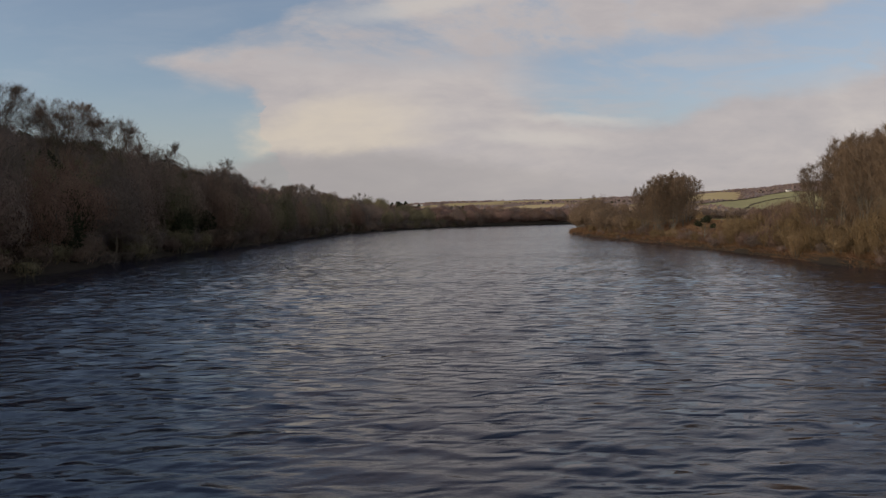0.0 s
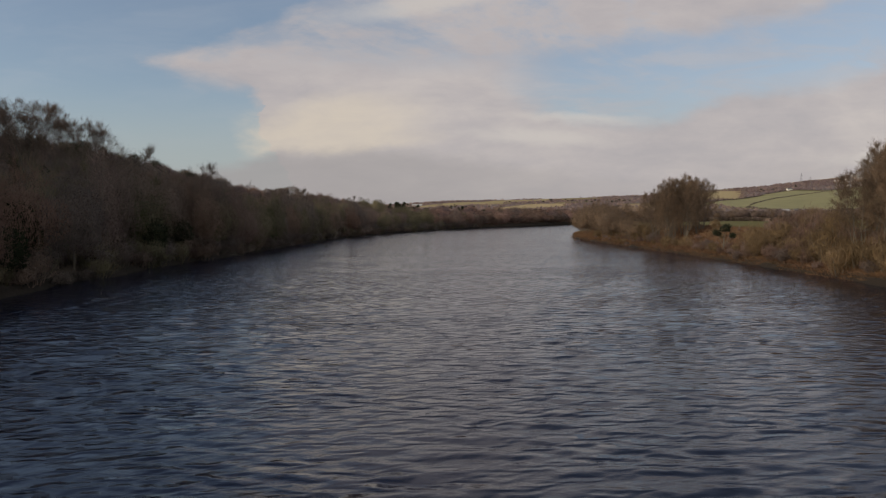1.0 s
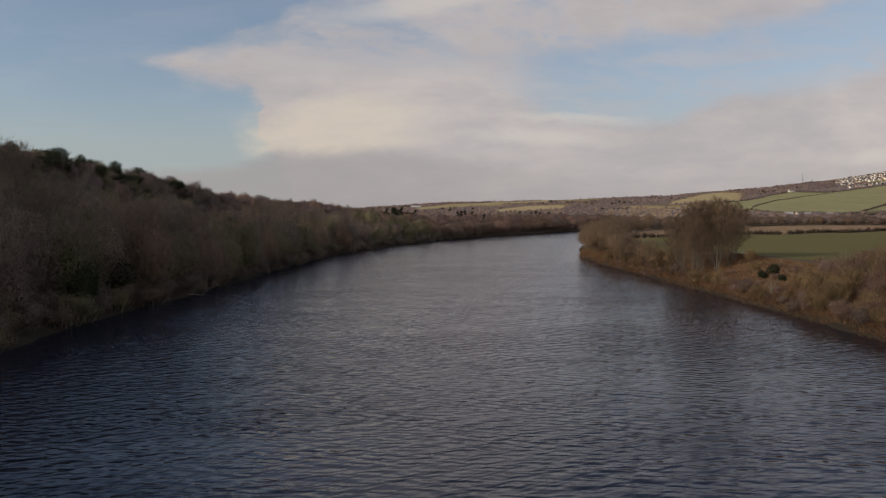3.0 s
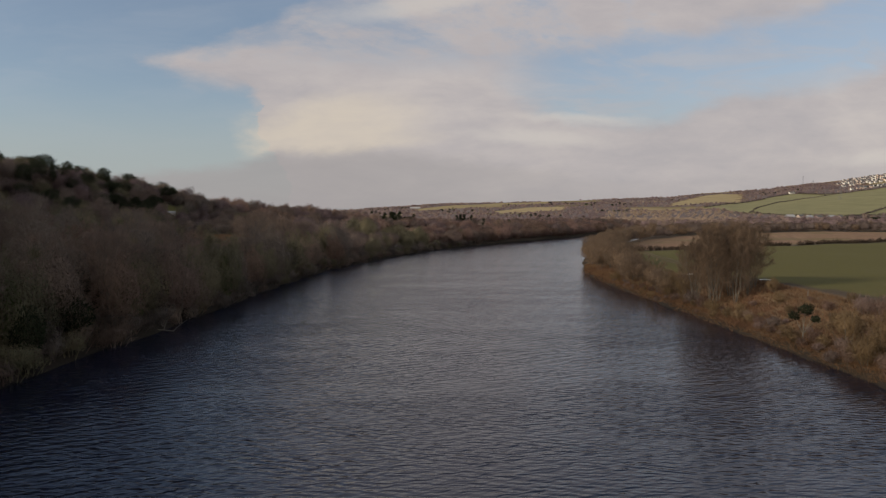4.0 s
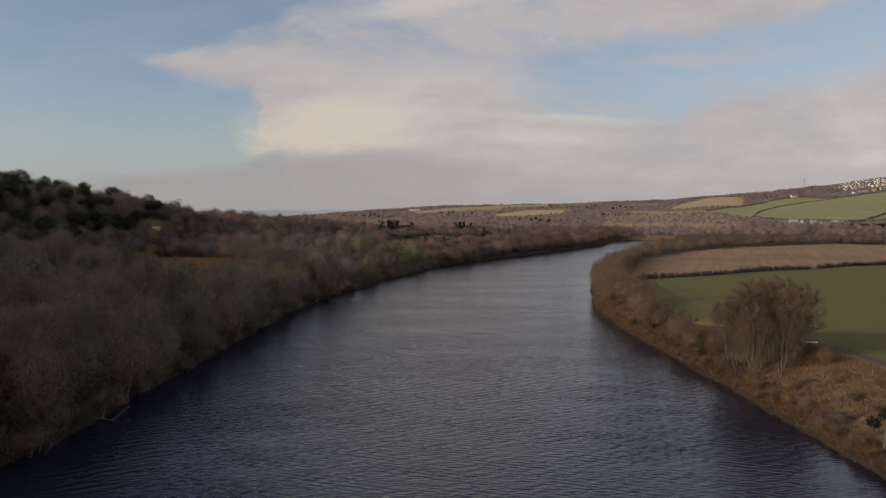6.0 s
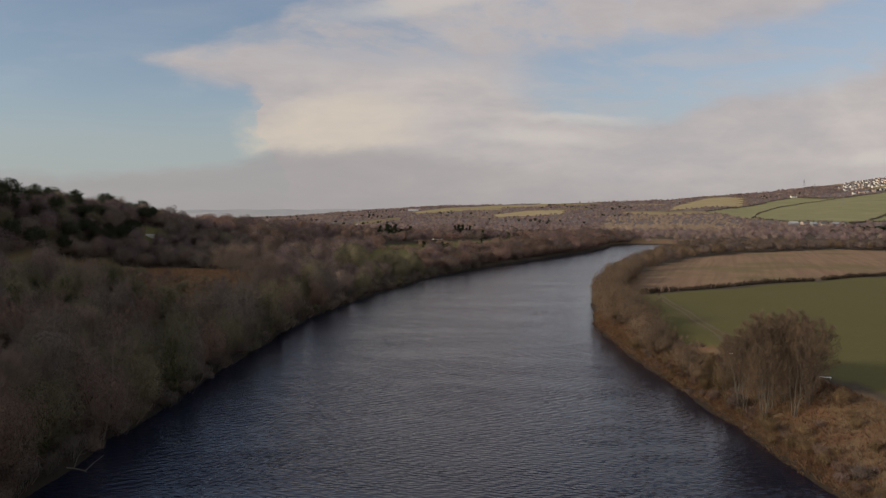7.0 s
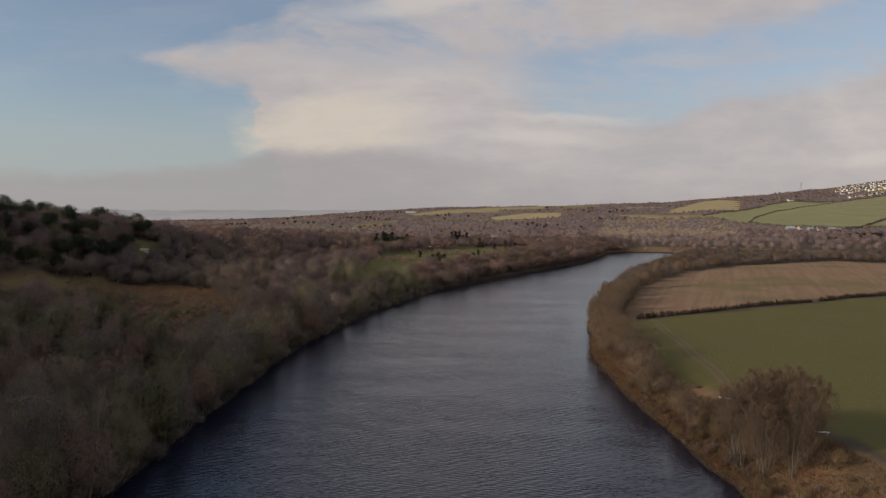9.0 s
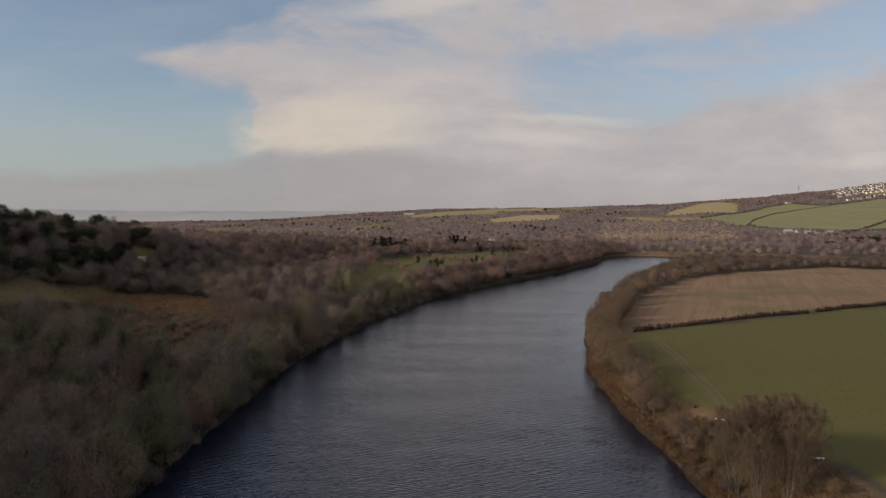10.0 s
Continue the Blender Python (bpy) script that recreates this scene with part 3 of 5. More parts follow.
def limb(a, b, ra, rb, sides=4):
    """Triangles of a tapered limb from a to b."""
    a, b = np.array(a, float), np.array(b, float)
    d = unit(b - a)
    e = unit(np.cross(d, (0.3, 0.9, 0.1) if abs(d[0]) > 0.5 else (1.0, 0.1, 0.0)))
    f = np.cross(d, e)
    ang = np.arange(sides) * 2 * np.pi / sides
    ring = np.cos(ang)[:, None] * e + np.sin(ang)[:, None] * f
    lo, hi = a + ring * ra, b + ring * rb
    tris = []
    for i in range(sides):
        j = (i + 1) % sides
        tris += [lo[i], lo[j], hi[j], lo[i], hi[j], hi[i]]
    return np.array(tris)


def bush(seed, height, spread, twigs, twig_w):
    """A thicket of rods that fan out from the ground."""
    rng = np.random.default_rng(seed)
    wood = []
    ends, starts = [], []
    for i in range(9):
        az, t = rng.random() * 6.283, rng.random() ** 0.7
        start = np.array([np.cos(az) * spread * 0.3 * t, np.sin(az) * spread * 0.3 * t, -0.3])
        end = np.array([np.cos(az) * spread * t, np.sin(az) * spread * t, height * (1.02 - 0.5 * t * t) * rng.uniform(0.8, 1.0)])
        wood.append(limb(start, end, 0.012 * height + 0.01, 0.01, 3))
        starts.append(start), ends.append(end)
    a, b = np.array(starts), np.array(ends)
    pick = rng.integers(0, len(a), twigs)
    f = rng.random(twigs)[:, None] ** 0.8
    roots = a[pick] + (b[pick] - a[pick]) * f + rng.normal(0, 0.13 * spread, (twigs, 3)) * np.array([1, 1, 0.8])
    roots[:, 2] = np.maximum(roots[:, 2], 0.02)
    ways = unit(unit(b[pick] - a[pick]) + rng.normal(0, 0.45, (twigs, 3)) + np.array([0, 0, 0.3]))
    return np.concatenate(wood), blades(rng, roots, ways, rng.uniform(0.5, 1.3, twigs) * height * 0.24, rng.uniform(0.6, 1.4, twigs) * twig_w)


def pine(seed, height, spread, needles, size, bare=0.35, round_head=True):
    """An evergreen: a bare pole below and shelves of needles above."""
    rng = np.random.default_rng(seed)
    wood = [limb((0, 0, -0.4), (0.1, 0, height * 0.95), 0.018 * height, 0.05, 5)]
    n = 22
    roots, ways = [], []
    for i in range(n):
        f = bare + (0.97 - bare) * (i + rng.random()) / n
        az = rng.random() * 6.283
        g = (f - bare) / (1 - bare)
        reach = spread * np.sqrt(np.clip(1.02 - (1.5 * g - 0.5) ** 2, 0.05, 1) if round_head else (1 - g * 0.9) ** 2) * rng.uniform(0.75, 1.05)
        a = np.array([0, 0, height * f])
        b = a + np.array([np.cos(az) * reach, np.sin(az) * reach, reach * 0.15])
        wood.append(limb(a, b, 0.05, 0.02, 3))
        m = needles // n
        t = rng.random(m)[:, None] ** 0.6
        roots.append(a + (b - a) * t + rng.normal(0, 0.16 * spread, (m, 3)) * np.array([1, 1, 0.45]))
        ways.append(unit(rng.normal(0, 1, (m, 3)) + np.array([np.cos(az) * 0.6, np.sin(az) * 0.6, 0.2])))
    roots, ways = np.concatenate(roots), np.concatenate(ways)
    m = len(roots)
    return np.concatenate(wood), blades(rng, roots, ways, rng.uniform(0.6, 1.4, m) * size * 1.6, rng.uniform(0.6, 1.4, m) * size)


def join(*shapes):
    """One shape out of several. A shape holds corners, triangles and how airy each corner's web is; bare corners count as loose, solid triangles."""
    vs, fs, ws, n = [], [], [], 0
    for sh in shapes:
        v, f, w = sh if isinstance(sh, tuple) else (sh, np.arange(len(sh)).reshape(-1, 3), np.zeros(len(sh)))
        vs.append(v), fs.append(f + n), ws.append(w)
        n += len(v)
    return np.concatenate(vs), np.concatenate(fs), np.concatenate(ws)


def globe(level):
    """Directions spread evenly over a sphere, and the triangles between them."""
    bm = bmesh.new()
    bmesh.ops.create_icosphere(bm, subdivisions=level, radius=1.0)
    bm.verts.ensure_lookup_table()
    v = np.array([x.co for x in bm.verts])
    f = np.array([[x.index for x in fc.verts] for fc in bm.faces])
    bm.free()
    return unit(v), f


GLOBES = {n: globe(n) for n in (1, 2, 3)}


def lump(seed, height, spread, level=3, lobes=10, rough=0.05):
    """The head of a leafless crown: many boughs' heads grown into one uneven, creased web, with a closer one inside."""
    rng = np.random.default_rng(seed)
    heads = unit(rng.normal(size=(lobes, 3)) + np.array([0, 0, 0.25]))
    away = rng.uniform(0.40, 0.66, lobes)
    size = rng.uniform(0.36, 0.54, lobes)
    layers = []
    for lv, scale, airy in ((level, 1.0, 0.66), (max(1, level - 1), 0.84, 0.42)):
        p, f = GLOBES[lv]
        b = (p @ heads.T) * away
        hit = b * b - away ** 2 + size ** 2
        r = np.where(hit > 0, b + np.sqrt(np.maximum(hit, 0)), 0.0).max(1)
        r = np.maximum(r, 0.56) * (1 + rng.normal(0, rough, len(p))) * scale
        v = p * r[:, None] * np.array([spread, spread, height * 0.52])
        v[:, 2] = np.where(v[:, 2] < 0, v[:, 2] * 0.85, v[:, 2]) + height * 0.47
        keep = p[f][:, :, 2].max(1) > -0.72
        layers.append((v, f[keep], np.full(len(v), airy)))
    return join(*layers)


def fringe(seed, shape, n, length, width, inward=0.15):
    """Twigs that stand out of a crown's heart on all sides and break up its outline."""
    rng = np.random.default_rng(seed)
    v, f, _ = shape
    mid = v.mean(0)
    pick = f[rng.integers(0, len(f), n)]
    w = rng.dirichlet((1, 1, 1), n)
    roots = (v[pick] * w[:, :, None]).sum(1)
    out = unit(roots - mid)
    roots = roots - out * (inward * length)
    ways = unit(out * 0.8 + rng.normal(0, 0.5, (n, 3)) + np.array([0, 0, 0.35]))
    return blades(rng, roots, ways, rng.uniform(0.5, 1.4, n) * length, rng.uniform(0.6, 1.4, n) * width, out + rng.normal(0, 0.5, (n, 3)))


def fan_tree(seed, height, spread, stems=1, laterals=20, twigs=2600, twig_len=0.9, twig_w=0.035, clear=0.2, fork_at=0.0):
    """A leafless tree: slender stems, from the ground or from one bole, that carry ascending boughs up to a domed, twiggy head: the triangles of its wood, and of the twigs."""
    rng = np.random.default_rng(seed)
    wood, tips, ways = [], [], []
    r0 = 0.0105 * height / stems ** 0.3
    half, mid_z = height * 0.49, height * 0.51
    if fork_at:
        wood.append(limb((0, 0, -0.5), (0, 0, height * fork_at), r0 * 1.7, r0 * 1.3, 6))

    def reach(p, d):
        """How far a bough may go before it leaves the dome."""
        q, e = np.array([p[0] / spread, p[1] / spread, (p[2] - mid_z) / half]), np.array([d[0] / spread, d[1] / spread, d[2] / half])
        a, b, c = e @ e, q @ e, q @ q - 1
        return (-b + math.sqrt(max(b * b - a * c, 0))) / a

    for st in range(stems):
        az = 6.283 * (st + rng.uniform(-0.3, 0.3)) / stems
        out = np.array([math.cos(az), math.sin(az), 0])
        far = 0.0 if stems == 1 else rng.uniform(0.30, 0.62)
        foot = np.array([0, 0, height * fork_at]) if fork_at else out * 0.28 * (stems > 1) + np.array([0, 0, -0.5])
        top = out * spread * far + np.array([0, 0, mid_z + half * math.sqrt(1 - far ** 2) * rng.uniform(0.90, 0.97)])
        axis_pts = [foot + (top - foot) * np.array([f ** 0.85, f ** 0.85, f]) + rng.normal(0, 0.010 * height, 3) * (0 < f < 1) for f in np.linspace(0, 1, 7)]
        for i in range(6):
            wood.append(limb(axis_pts[i], axis_pts[i + 1], r0 * (1 - 0.15 * i), r0 * (0.85 - 0.15 * i), 5))
        for i in range(laterals):
            f = clear + (0.98 - clear) * ((i + rng.random()) / laterals) ** 0.8
            if fork_at:
                f = max(0.05, (f - fork_at) / (1 - fork_at))
            n = min(int(f * 6), 5)
            p = axis_pts[n] + (axis_pts[n + 1] - axis_pts[n]) * (f * 6 - n)
            a = az + rng.normal(0, 1.3) if stems > 1 else rng.random() * 6.283
            d = unit(np.array([math.cos(a), math.sin(a), rng.uniform(0.7, 1.7)]))
            length = min(reach(p, d), 0.40 * height) * rng.uniform(0.78, 1.0)
            m = p + d * length * 0.5 + rng.normal(0, 0.03, 3) * length - np.array([0, 0, 0.04 * length])
            e = p + d * length + np.array([0, 0, 0.06 * length])
            rb = r0 * 0.36 * (1 - 0.6 * f)
            wood += [limb(p, m, rb, rb * 0.65, 3), limb(m, e, rb * 0.65, rb * 0.2, 3)]
            tips += [m, m + (e - m) * 0.5, e]
            ways += [d, d, d]
            for j in range(5):
                t = rng.uniform(0.3, 1.0)
                q = p + (e - p) * t
                w = unit(d + rng.normal(0, 0.5, 3) + np.array([0, 0, 0.25]))
                ln = length * rng.uniform(0.22, 0.42)
                ln = min(ln, max(reach(q, w), 0.2))
                wood.append(limb(q, q + w * ln, rb * 0.35, rb * 0.12, 3))
                tips += [q + w * ln * 0.5, q + w * ln]
                ways += [w, w]
    tips, ways = np.array(tips), np.array(ways)
    pick = rng.integers(0, len(tips), twigs)
    w = unit(ways[pick] + rng.normal(0, 0.45, (twigs, 3)) + np.array([0, 0, 0.15]))
    roots = tips[pick] + rng.normal(0, 0.14, (twigs, 3))
    return np.concatenate(wood), blades(rng, roots, w, rng.uniform(0.5, 1.35, twigs) * twig_len, rng.uniform(0.6, 1.4, twigs) * twig_w)


def dome(seed, height, spread, n, width, length):
    """The rounded head of a leafless or evergreen tree: a creased heart with sprays standing out of it."""
    heart = lump(seed, height, spread, 3)
    return join(heart, fringe(seed + 7, heart, n, length, width))


def soup(name, shape, mat):
    """A mesh out of a shape, its hearts shaded smooth."""
    v, f, w = join(shape)
    return mesh_object(name, v, f.ravel(), 3, [mat], True, np.stack([w * 0, w, w * 0], -1))


def part(name, me, parent, label=""):
    ob = new(name, me)
    ob.parent = parent
    if label:
        tagged(ob, label)
    return ob


def ivy_sleeve(seed, height, n=900):
    """Evergreen leaves that clothe a trunk and its lowest limbs."""
    g = np.random.default_rng(seed)
    h = g.random(n) * height
    a, r = g.random(n) * 6.283, g.random(n) ** 0.5 * (0.5 + 0.9 * np.sin(np.clip(h / height, 0, 1) * 3.0))
    roots = np.column_stack([np.cos(a) * r, np.sin(a) * r, h])
    return blades(g, roots, unit(g.normal(0, 1, (n, 3)) + np.array([0, 0, -0.3])), g.uniform(0.25, 0.5, n), g.uniform(0.16, 0.34, n))


def tree_thing(name, shape, mats, label, category, group, ivy=None):
    """A plant as a thing: an Empty at its foot, its trunk and its crown."""
    root = new(name)
    root.empty_display_size = 0.3
    part("trunk" if category == "tree" else "stem", soup("trunk", shape[0], mats[0]), root)
    part("crown", soup("crown", shape[1], mats[1]), root)
    if ivy is not None:
        part("ivy", soup("ivy", ivy, IVY), root, "glossy dark ivy leaves")
    return tagged(root, label, category, group)


def ground_at(x, y):
    return float(land_height(np.array([float(x)]), np.array([float(y)]))[0])


class Planter:
    """Sets out the first of a kind and then copies of it."""

    def __init__(self, *masters):
        self.masters, self.used, self.n = masters, set(), 0

    def put(self, x, y, size, rng, which=None, sink=0.0):
        i = int(rng.integers(len(self.masters))) if which is None else which
        m = pose(x, y, ground_at(x, y) - sink, rng.normal(0, 2), rng.normal(0, 2), rng.random() * 360) @ Matrix.Diagonal((size * rng.uniform(0.92, 1.08), size * rng.uniform(0.92, 1.08), size, 1))
        o = self.masters[i]
        if i not in self.used:
            self.used.add(i)
            o.matrix_basis = m
        else:
            c = copy_thing(o, m)
            c.matrix_basis = m
        self.n += 1

    def finish(self):
        for i, o in enumerate(self.masters):
            if i not in self.used:
                for c in (*o.children_recursive, o):
                    bpy.data.objects.remove(c)


def scatter(name, shapes, spots, mat, label, category, rng, zscale=(0.8, 1.2), sink=0.2, tone=0.2):
    """Many plants joined into one object of kind stuff. spots: x, y, size."""
    vs, fs, tones, webs, base = [], [], [], [], 0
    spots = np.asarray(spots, float)
    z = land_height(spots[:, 0], spots[:, 1])
    pick = rng.integers(0, len(shapes), len(spots))
    for i, sh in enumerate(shapes):
        sel = np.nonzero(pick == i)[0]
        if not len(sel):
            continue
        sv, sf, sw = join(sh)
        a = rng.random(len(sel)) * 6.283
        c, s = np.cos(a) * spots[sel, 2], np.sin(a) * spots[sel, 2]
        zz = spots[sel, 2] * rng.uniform(*zscale, len(sel))
        v = np.empty((len(sel), len(sv), 3))
        v[:, :, 0] = c[:, None] * sv[None, :, 0] - s[:, None] * sv[None, :, 1] + spots[sel, 0][:, None]
        v[:, :, 1] = s[:, None] * sv[None, :, 0] + c[:, None] * sv[None, :, 1] + spots[sel, 1][:, None]
        v[:, :, 2] = zz[:, None] * sv[None, :, 2] + (z[sel] - sink)[:, None]
        vs.append(v.reshape(-1, 3))
        fs.append((sf[None] + (base + np.arange(len(sel)) * len(sv))[:, None, None]).reshape(-1, 3))
        base += len(sel) * len(sv)
        tones.append(np.repeat(rng.normal(0, tone, len(sel)), len(sv))), webs.append(np.tile(sw, len(sel)))
    tones = np.clip(np.concatenate(tones), -0.4, 0.5)
    me = mesh_object(name, np.concatenate(vs), np.concatenate(fs).ravel(), 3, [mat], True, np.stack([tones, np.concatenate(webs), tones * 0], -1))
    tagged(new(name, me), label, category, kind="stuff")


def spread_points(rng, n, x0, x1, y0, y1, keep, gap):
    """Loose, evenly spread places in a box, where keep(x, y) holds and no two are nearer than the gap."""
    pts, cells = [], {}
    tries = max(n * 25, 4000)
    xs, ys = rng.uniform(x0, x1, tries), rng.uniform(y0, y1, tries)
    ok = keep(xs, ys)
    for x, y in zip(xs[ok], ys[ok]):
        c = (int(x // gap), int(y // gap))
        if any((x - a) ** 2 + (y - b) ** 2 < gap * gap for i in (-1, 0, 1) for j in (-1, 0, 1) for a, b in cells.get((c[0] + i, c[1] + j), ())):
            continue
        cells.setdefault(c, []).append((x, y))
        pts.append((x, y))
        if len(pts) >= n:
            break
    return np.array(pts)


def tussock(seed, n, height, spread, width):
    """A tuft of grass or bracken blades."""
    g = np.random.default_rng(seed)
    a = g.random(n) * 6.283
    r = g.random(n) ** 0.5 * spread
    roots = np.column_stack([np.cos(a) * r, np.sin(a) * r, np.zeros(n)])
    ways = unit(np.column_stack([np.cos(a) * r * 0.9, np.sin(a) * r * 0.9, np.full(n, spread)]) + g.normal(0, 0.3 * spread, (n, 3)))
    return blades(g, roots, ways, g.uniform(0.6, 1.2, n) * height, g.uniform(0.6, 1.4, n) * width)


rng = np.random.default_rng(7)


def open_land(x, y):
    c = inside(MEADOW, x, y) | inside(GOLF, x, y) | inside(GLADE, x, y) | inside(GREEN_FIELD, x, y) | inside(BROWN_FIELD, x, y) | inside(HILL_FIELD, x, y)
    for f in PALE_FIELDS:
        c |= inside(f, x, y)
    return c


# --- the wooded shore: its nearest trees are things of their own
SHORE = "trees of the wooded shore"
shore_kinds = [(TWIG_DARK, BARK, 11.5, 5.0, 1, "brown-twigged leafless tree on the dark wooded shore", 0), (TWIG_GREY, BARK, 12, 5.2, 1, "grey leafless tree on the dark wooded shore", 0),
               (TWIG_RED, BARK, 10, 4.2, 2, "reddish leafless tree on the dark wooded shore", 0), (TWIG_OLIVE, BARK, 9, 4.4, 3, "low olive-tinged willow on the dark wooded shore", 0),
               (TWIG_BROWN, PALE_BARK, 11, 3.6, 2, "leafless birch with pale stems on the wooded shore", 0), (TWIG_OLIVE, BARK, 11, 4.6, 2, "leafless tree with ivy-clad trunk on the wooded shore", 1),
               (TWIG_OLIVE, BARK, 10, 4.4, 1, "mossy leafless tree with ivy on the wooded shore", 1)]


def shore_tree(seed, height, spread, stems):
    """A shore tree: forking boughs, a close heart of twigs within, and sprays all over it."""
    boughs, twigs = fan_tree(seed, height, spread, stems, 10 // stems + 2, 700, 1.0, 0.045, 0.16)
    heart = lump(seed + 60, height * 0.90, spread * 0.90, 3, 12, 0.07)
    return boughs, join(heart, fringe(seed + 90, heart, 550, 0.9, 0.05), twigs)


wood = Planter(*[tree_thing("tree", shore_tree(20 + i, hh, sp, st), (bk, tw), lab, "tree", SHORE, ivy_sleeve(80 + i, hh * 0.7) if iv else None)
                 for i, (tw, bk, hh, sp, st, lab, iv) in enumerate(shore_kinds)])


def domed_tree(seed, height, spread, stems, fork_at):
    """A tall tree whose finest twigs close into a rounded head."""
    boughs, twigs = fan_tree(seed, height, spread, stems, 13, 5500, 0.7, 0.030, 0.35, fork_at)
    head = lump(seed + 70, height * 0.66, spread * 1.02, 3, 9, 0.03)
    return boughs, join(fringe(seed + 71, head, 2600, 0.75, 0.030, 0.6) + np.array([0, 0, height * 0.36]), twigs)


tall_wood = Planter(*[tree_thing("tree", domed_tree(620 + i, hh, sp, st, fk), (BARK, TWIG_DARK), lab, "tree", SHORE)
                      for i, (hh, sp, st, fk, lab) in enumerate(((13.5, 6.0, 6, 0.28, "tall leafless tree with a domed head against the sky"), (13, 5.2, 5, 0.33, "tall dark leafless tree standing above the shore wood"), (12, 5.4, 4, 0.2, "many-limbed leafless tree standing above the shore wood")))])


def shore(x, y):
    s, left = river_distance(x, y)
    return left & (s > 0.5) & (s < 46) & ~open_land(x, y)


# the tall ones that stand against the sky
for x, y, top, kind in ((-57, 115, 22.6, 1), (-65, 114, 25.0, 0), (-69.5, 118, 25.5, 2), (-76, 114, 28.0, 0), (-56, 126, 17.5, 0), (-52, 122, 16.5, 2), (-42.5, 125, 14.8, 1), (-45, 131, 14.5, 2), (-50, 152, 15.5, 0),
                        (-56, 252, 18.0, 0), (-50, 246, 17.0, 2), (-62, 262, 18.5, 1), (-46, 262, 16.0, 2)):
    tall_wood.put(x, y, (top - ground_at(x, y)) / 12.8, rng, kind)
tall_wood.finish()
pts = spread_points(rng, 250, -95, -18, 52, 262, shore, 5.3)
for x, y in pts:
    d = river_distance(np.array([x]), np.array([y]))[0][0]
    wood.put(x, y, rng.uniform(0.74, 1.1) * ((1.22 if d < 9 else 0.92) if y < 150 else 1.06 if d < 12 else 0.84), rng)
wood.finish()

# undergrowth and overhanging thickets along that shore
bush_shapes = [join(lump(110 + i, 3.2, 2.2, 2, 9, 0.1), np.concatenate(bush(100 + i, 3.4, 2.4, 60, 0.09))) for i in range(4)]


def shore_edge(x, y):
    s, left = river_distance(x, y)
    return left & (s > -0.3) & (s < 52) & ~open_land(x, y)


pts = spread_points(rng, 1100, -100, 60, 40, 420, lambda x, y: shore_edge(x, y) & ((river_distance(x, y)[0] < 5) | ((y < 260) & (x % 2.2 < 1))), 1.7)
pick = rng.integers(0, 3, len(pts))
for kk, mt in enumerate((TWIG_OLIVE, TWIG_DARK, TWIG_GREY)):
    scatter("undergrowth", bush_shapes, np.column_stack([pts, rng.uniform(0.6, 1.3, len(pts))])[pick == kk], mt, "tangled leafless undergrowth along the wooded shore", "undergrowth", rng)

# --- the wood behind and farther along
mid_shapes = []
for i in range(6):
    heart = lump(140 + i, 10.5 - 0.4 * i, 4.6 + 0.25 * i, 3, 11)
    mid_shapes.append(join(limb((0, 0, -0.5), (0.2, 0, 5.0), 0.16, 0.10, 4), heart, fringe(150 + i, heart, 110, 0.9, 0.12)))
loose_shapes = []
for i in range(6):
    heart = lump(50 + i, 10.5 - 0.5 * i, 4.8 + 0.25 * i, 2 if i % 2 else 3)
    loose_shapes.append(join(heart, fringe(250 + i, heart, 30, 0.9, 0.24)))


def behind(x, y):
    s, left = river_distance(x, y)
    u = x / np.maximum(y, 60)
    return left & (s > 1.5) & ((s > 46) | (y > 262)) & (s < 340) & (u > -0.8) & ~open_land(x, y)


def in_three(name, shapes, pts, lo, hi, label, tints, sink=0.2, tall=(0.8, 1.2)):
    """A wood in several tints that stand in drifts."""
    size = rng.uniform(lo, hi, len(pts))
    drift = wave_noise(pts[:, 0], pts[:, 1], 38.0, 1.2) + rng.normal(0, 0.35, len(pts))
    edges = np.quantile(drift, np.linspace(0, 1, len(tints) + 1))
    for i, mt in enumerate(tints):
        sel = (drift >= edges[i]) & (drift <= edges[i + 1])
        scatter(name, shapes, np.column_stack([pts, size])[sel], mt, label, "woodland", rng, tall, sink, 0.13 if sink < 1 else 0.07)


near_pts = spread_points(rng, 800, -330, 90, 100, 430, behind, 7.6)
in_three("woodland", mid_shapes, near_pts, 0.75, 1.15, "leafless winter woodland on the shaded hillside", (TWIG_DARK, TWIG_PLUM, TWIG_BROWN, TWIG_OLIVE), 0.2, (0.9, 1.15))
slope_pts = spread_points(rng, 280, -215, -92, 285, 445, behind, 6.3)
in_three("woodland", mid_shapes, slope_pts, 0.7, 1.1, "dense leafless winter woodland below the crest", (TWIG_GREY, TWIG_DARK, TWIG_PLUM), 0.2, (0.75, 1.05))
mid_pts = spread_points(rng, 1100, -420, 200, 430, 830, behind, 8.0)
in_three("woodland", loose_shapes, mid_pts, 0.8, 1.2, "leafless winter woodland beyond the meadow", (TWIG_PLUM, TWIG_RED, TWIG_BROWN, TWIG_ROSE), 0.2, (0.85, 1.1))
edge_pts = spread_points(rng, 260, -10, 190, 380, 760, lambda x, y: behind(x, y) & (river_distance(x, y)[0] < 24), 4.6)
in_three("woodland", loose_shapes, edge_pts, 0.65, 1.0, "dense reddish waterside trees below the fairways", (TWIG_RED, TWIG_ROSE))

# --- dark evergreens on the crest and among the fairways
CREST = "evergreens on the crest"


def lifted(shape, by):
    return shape[0] + np.array(by), shape[1], shape[2]


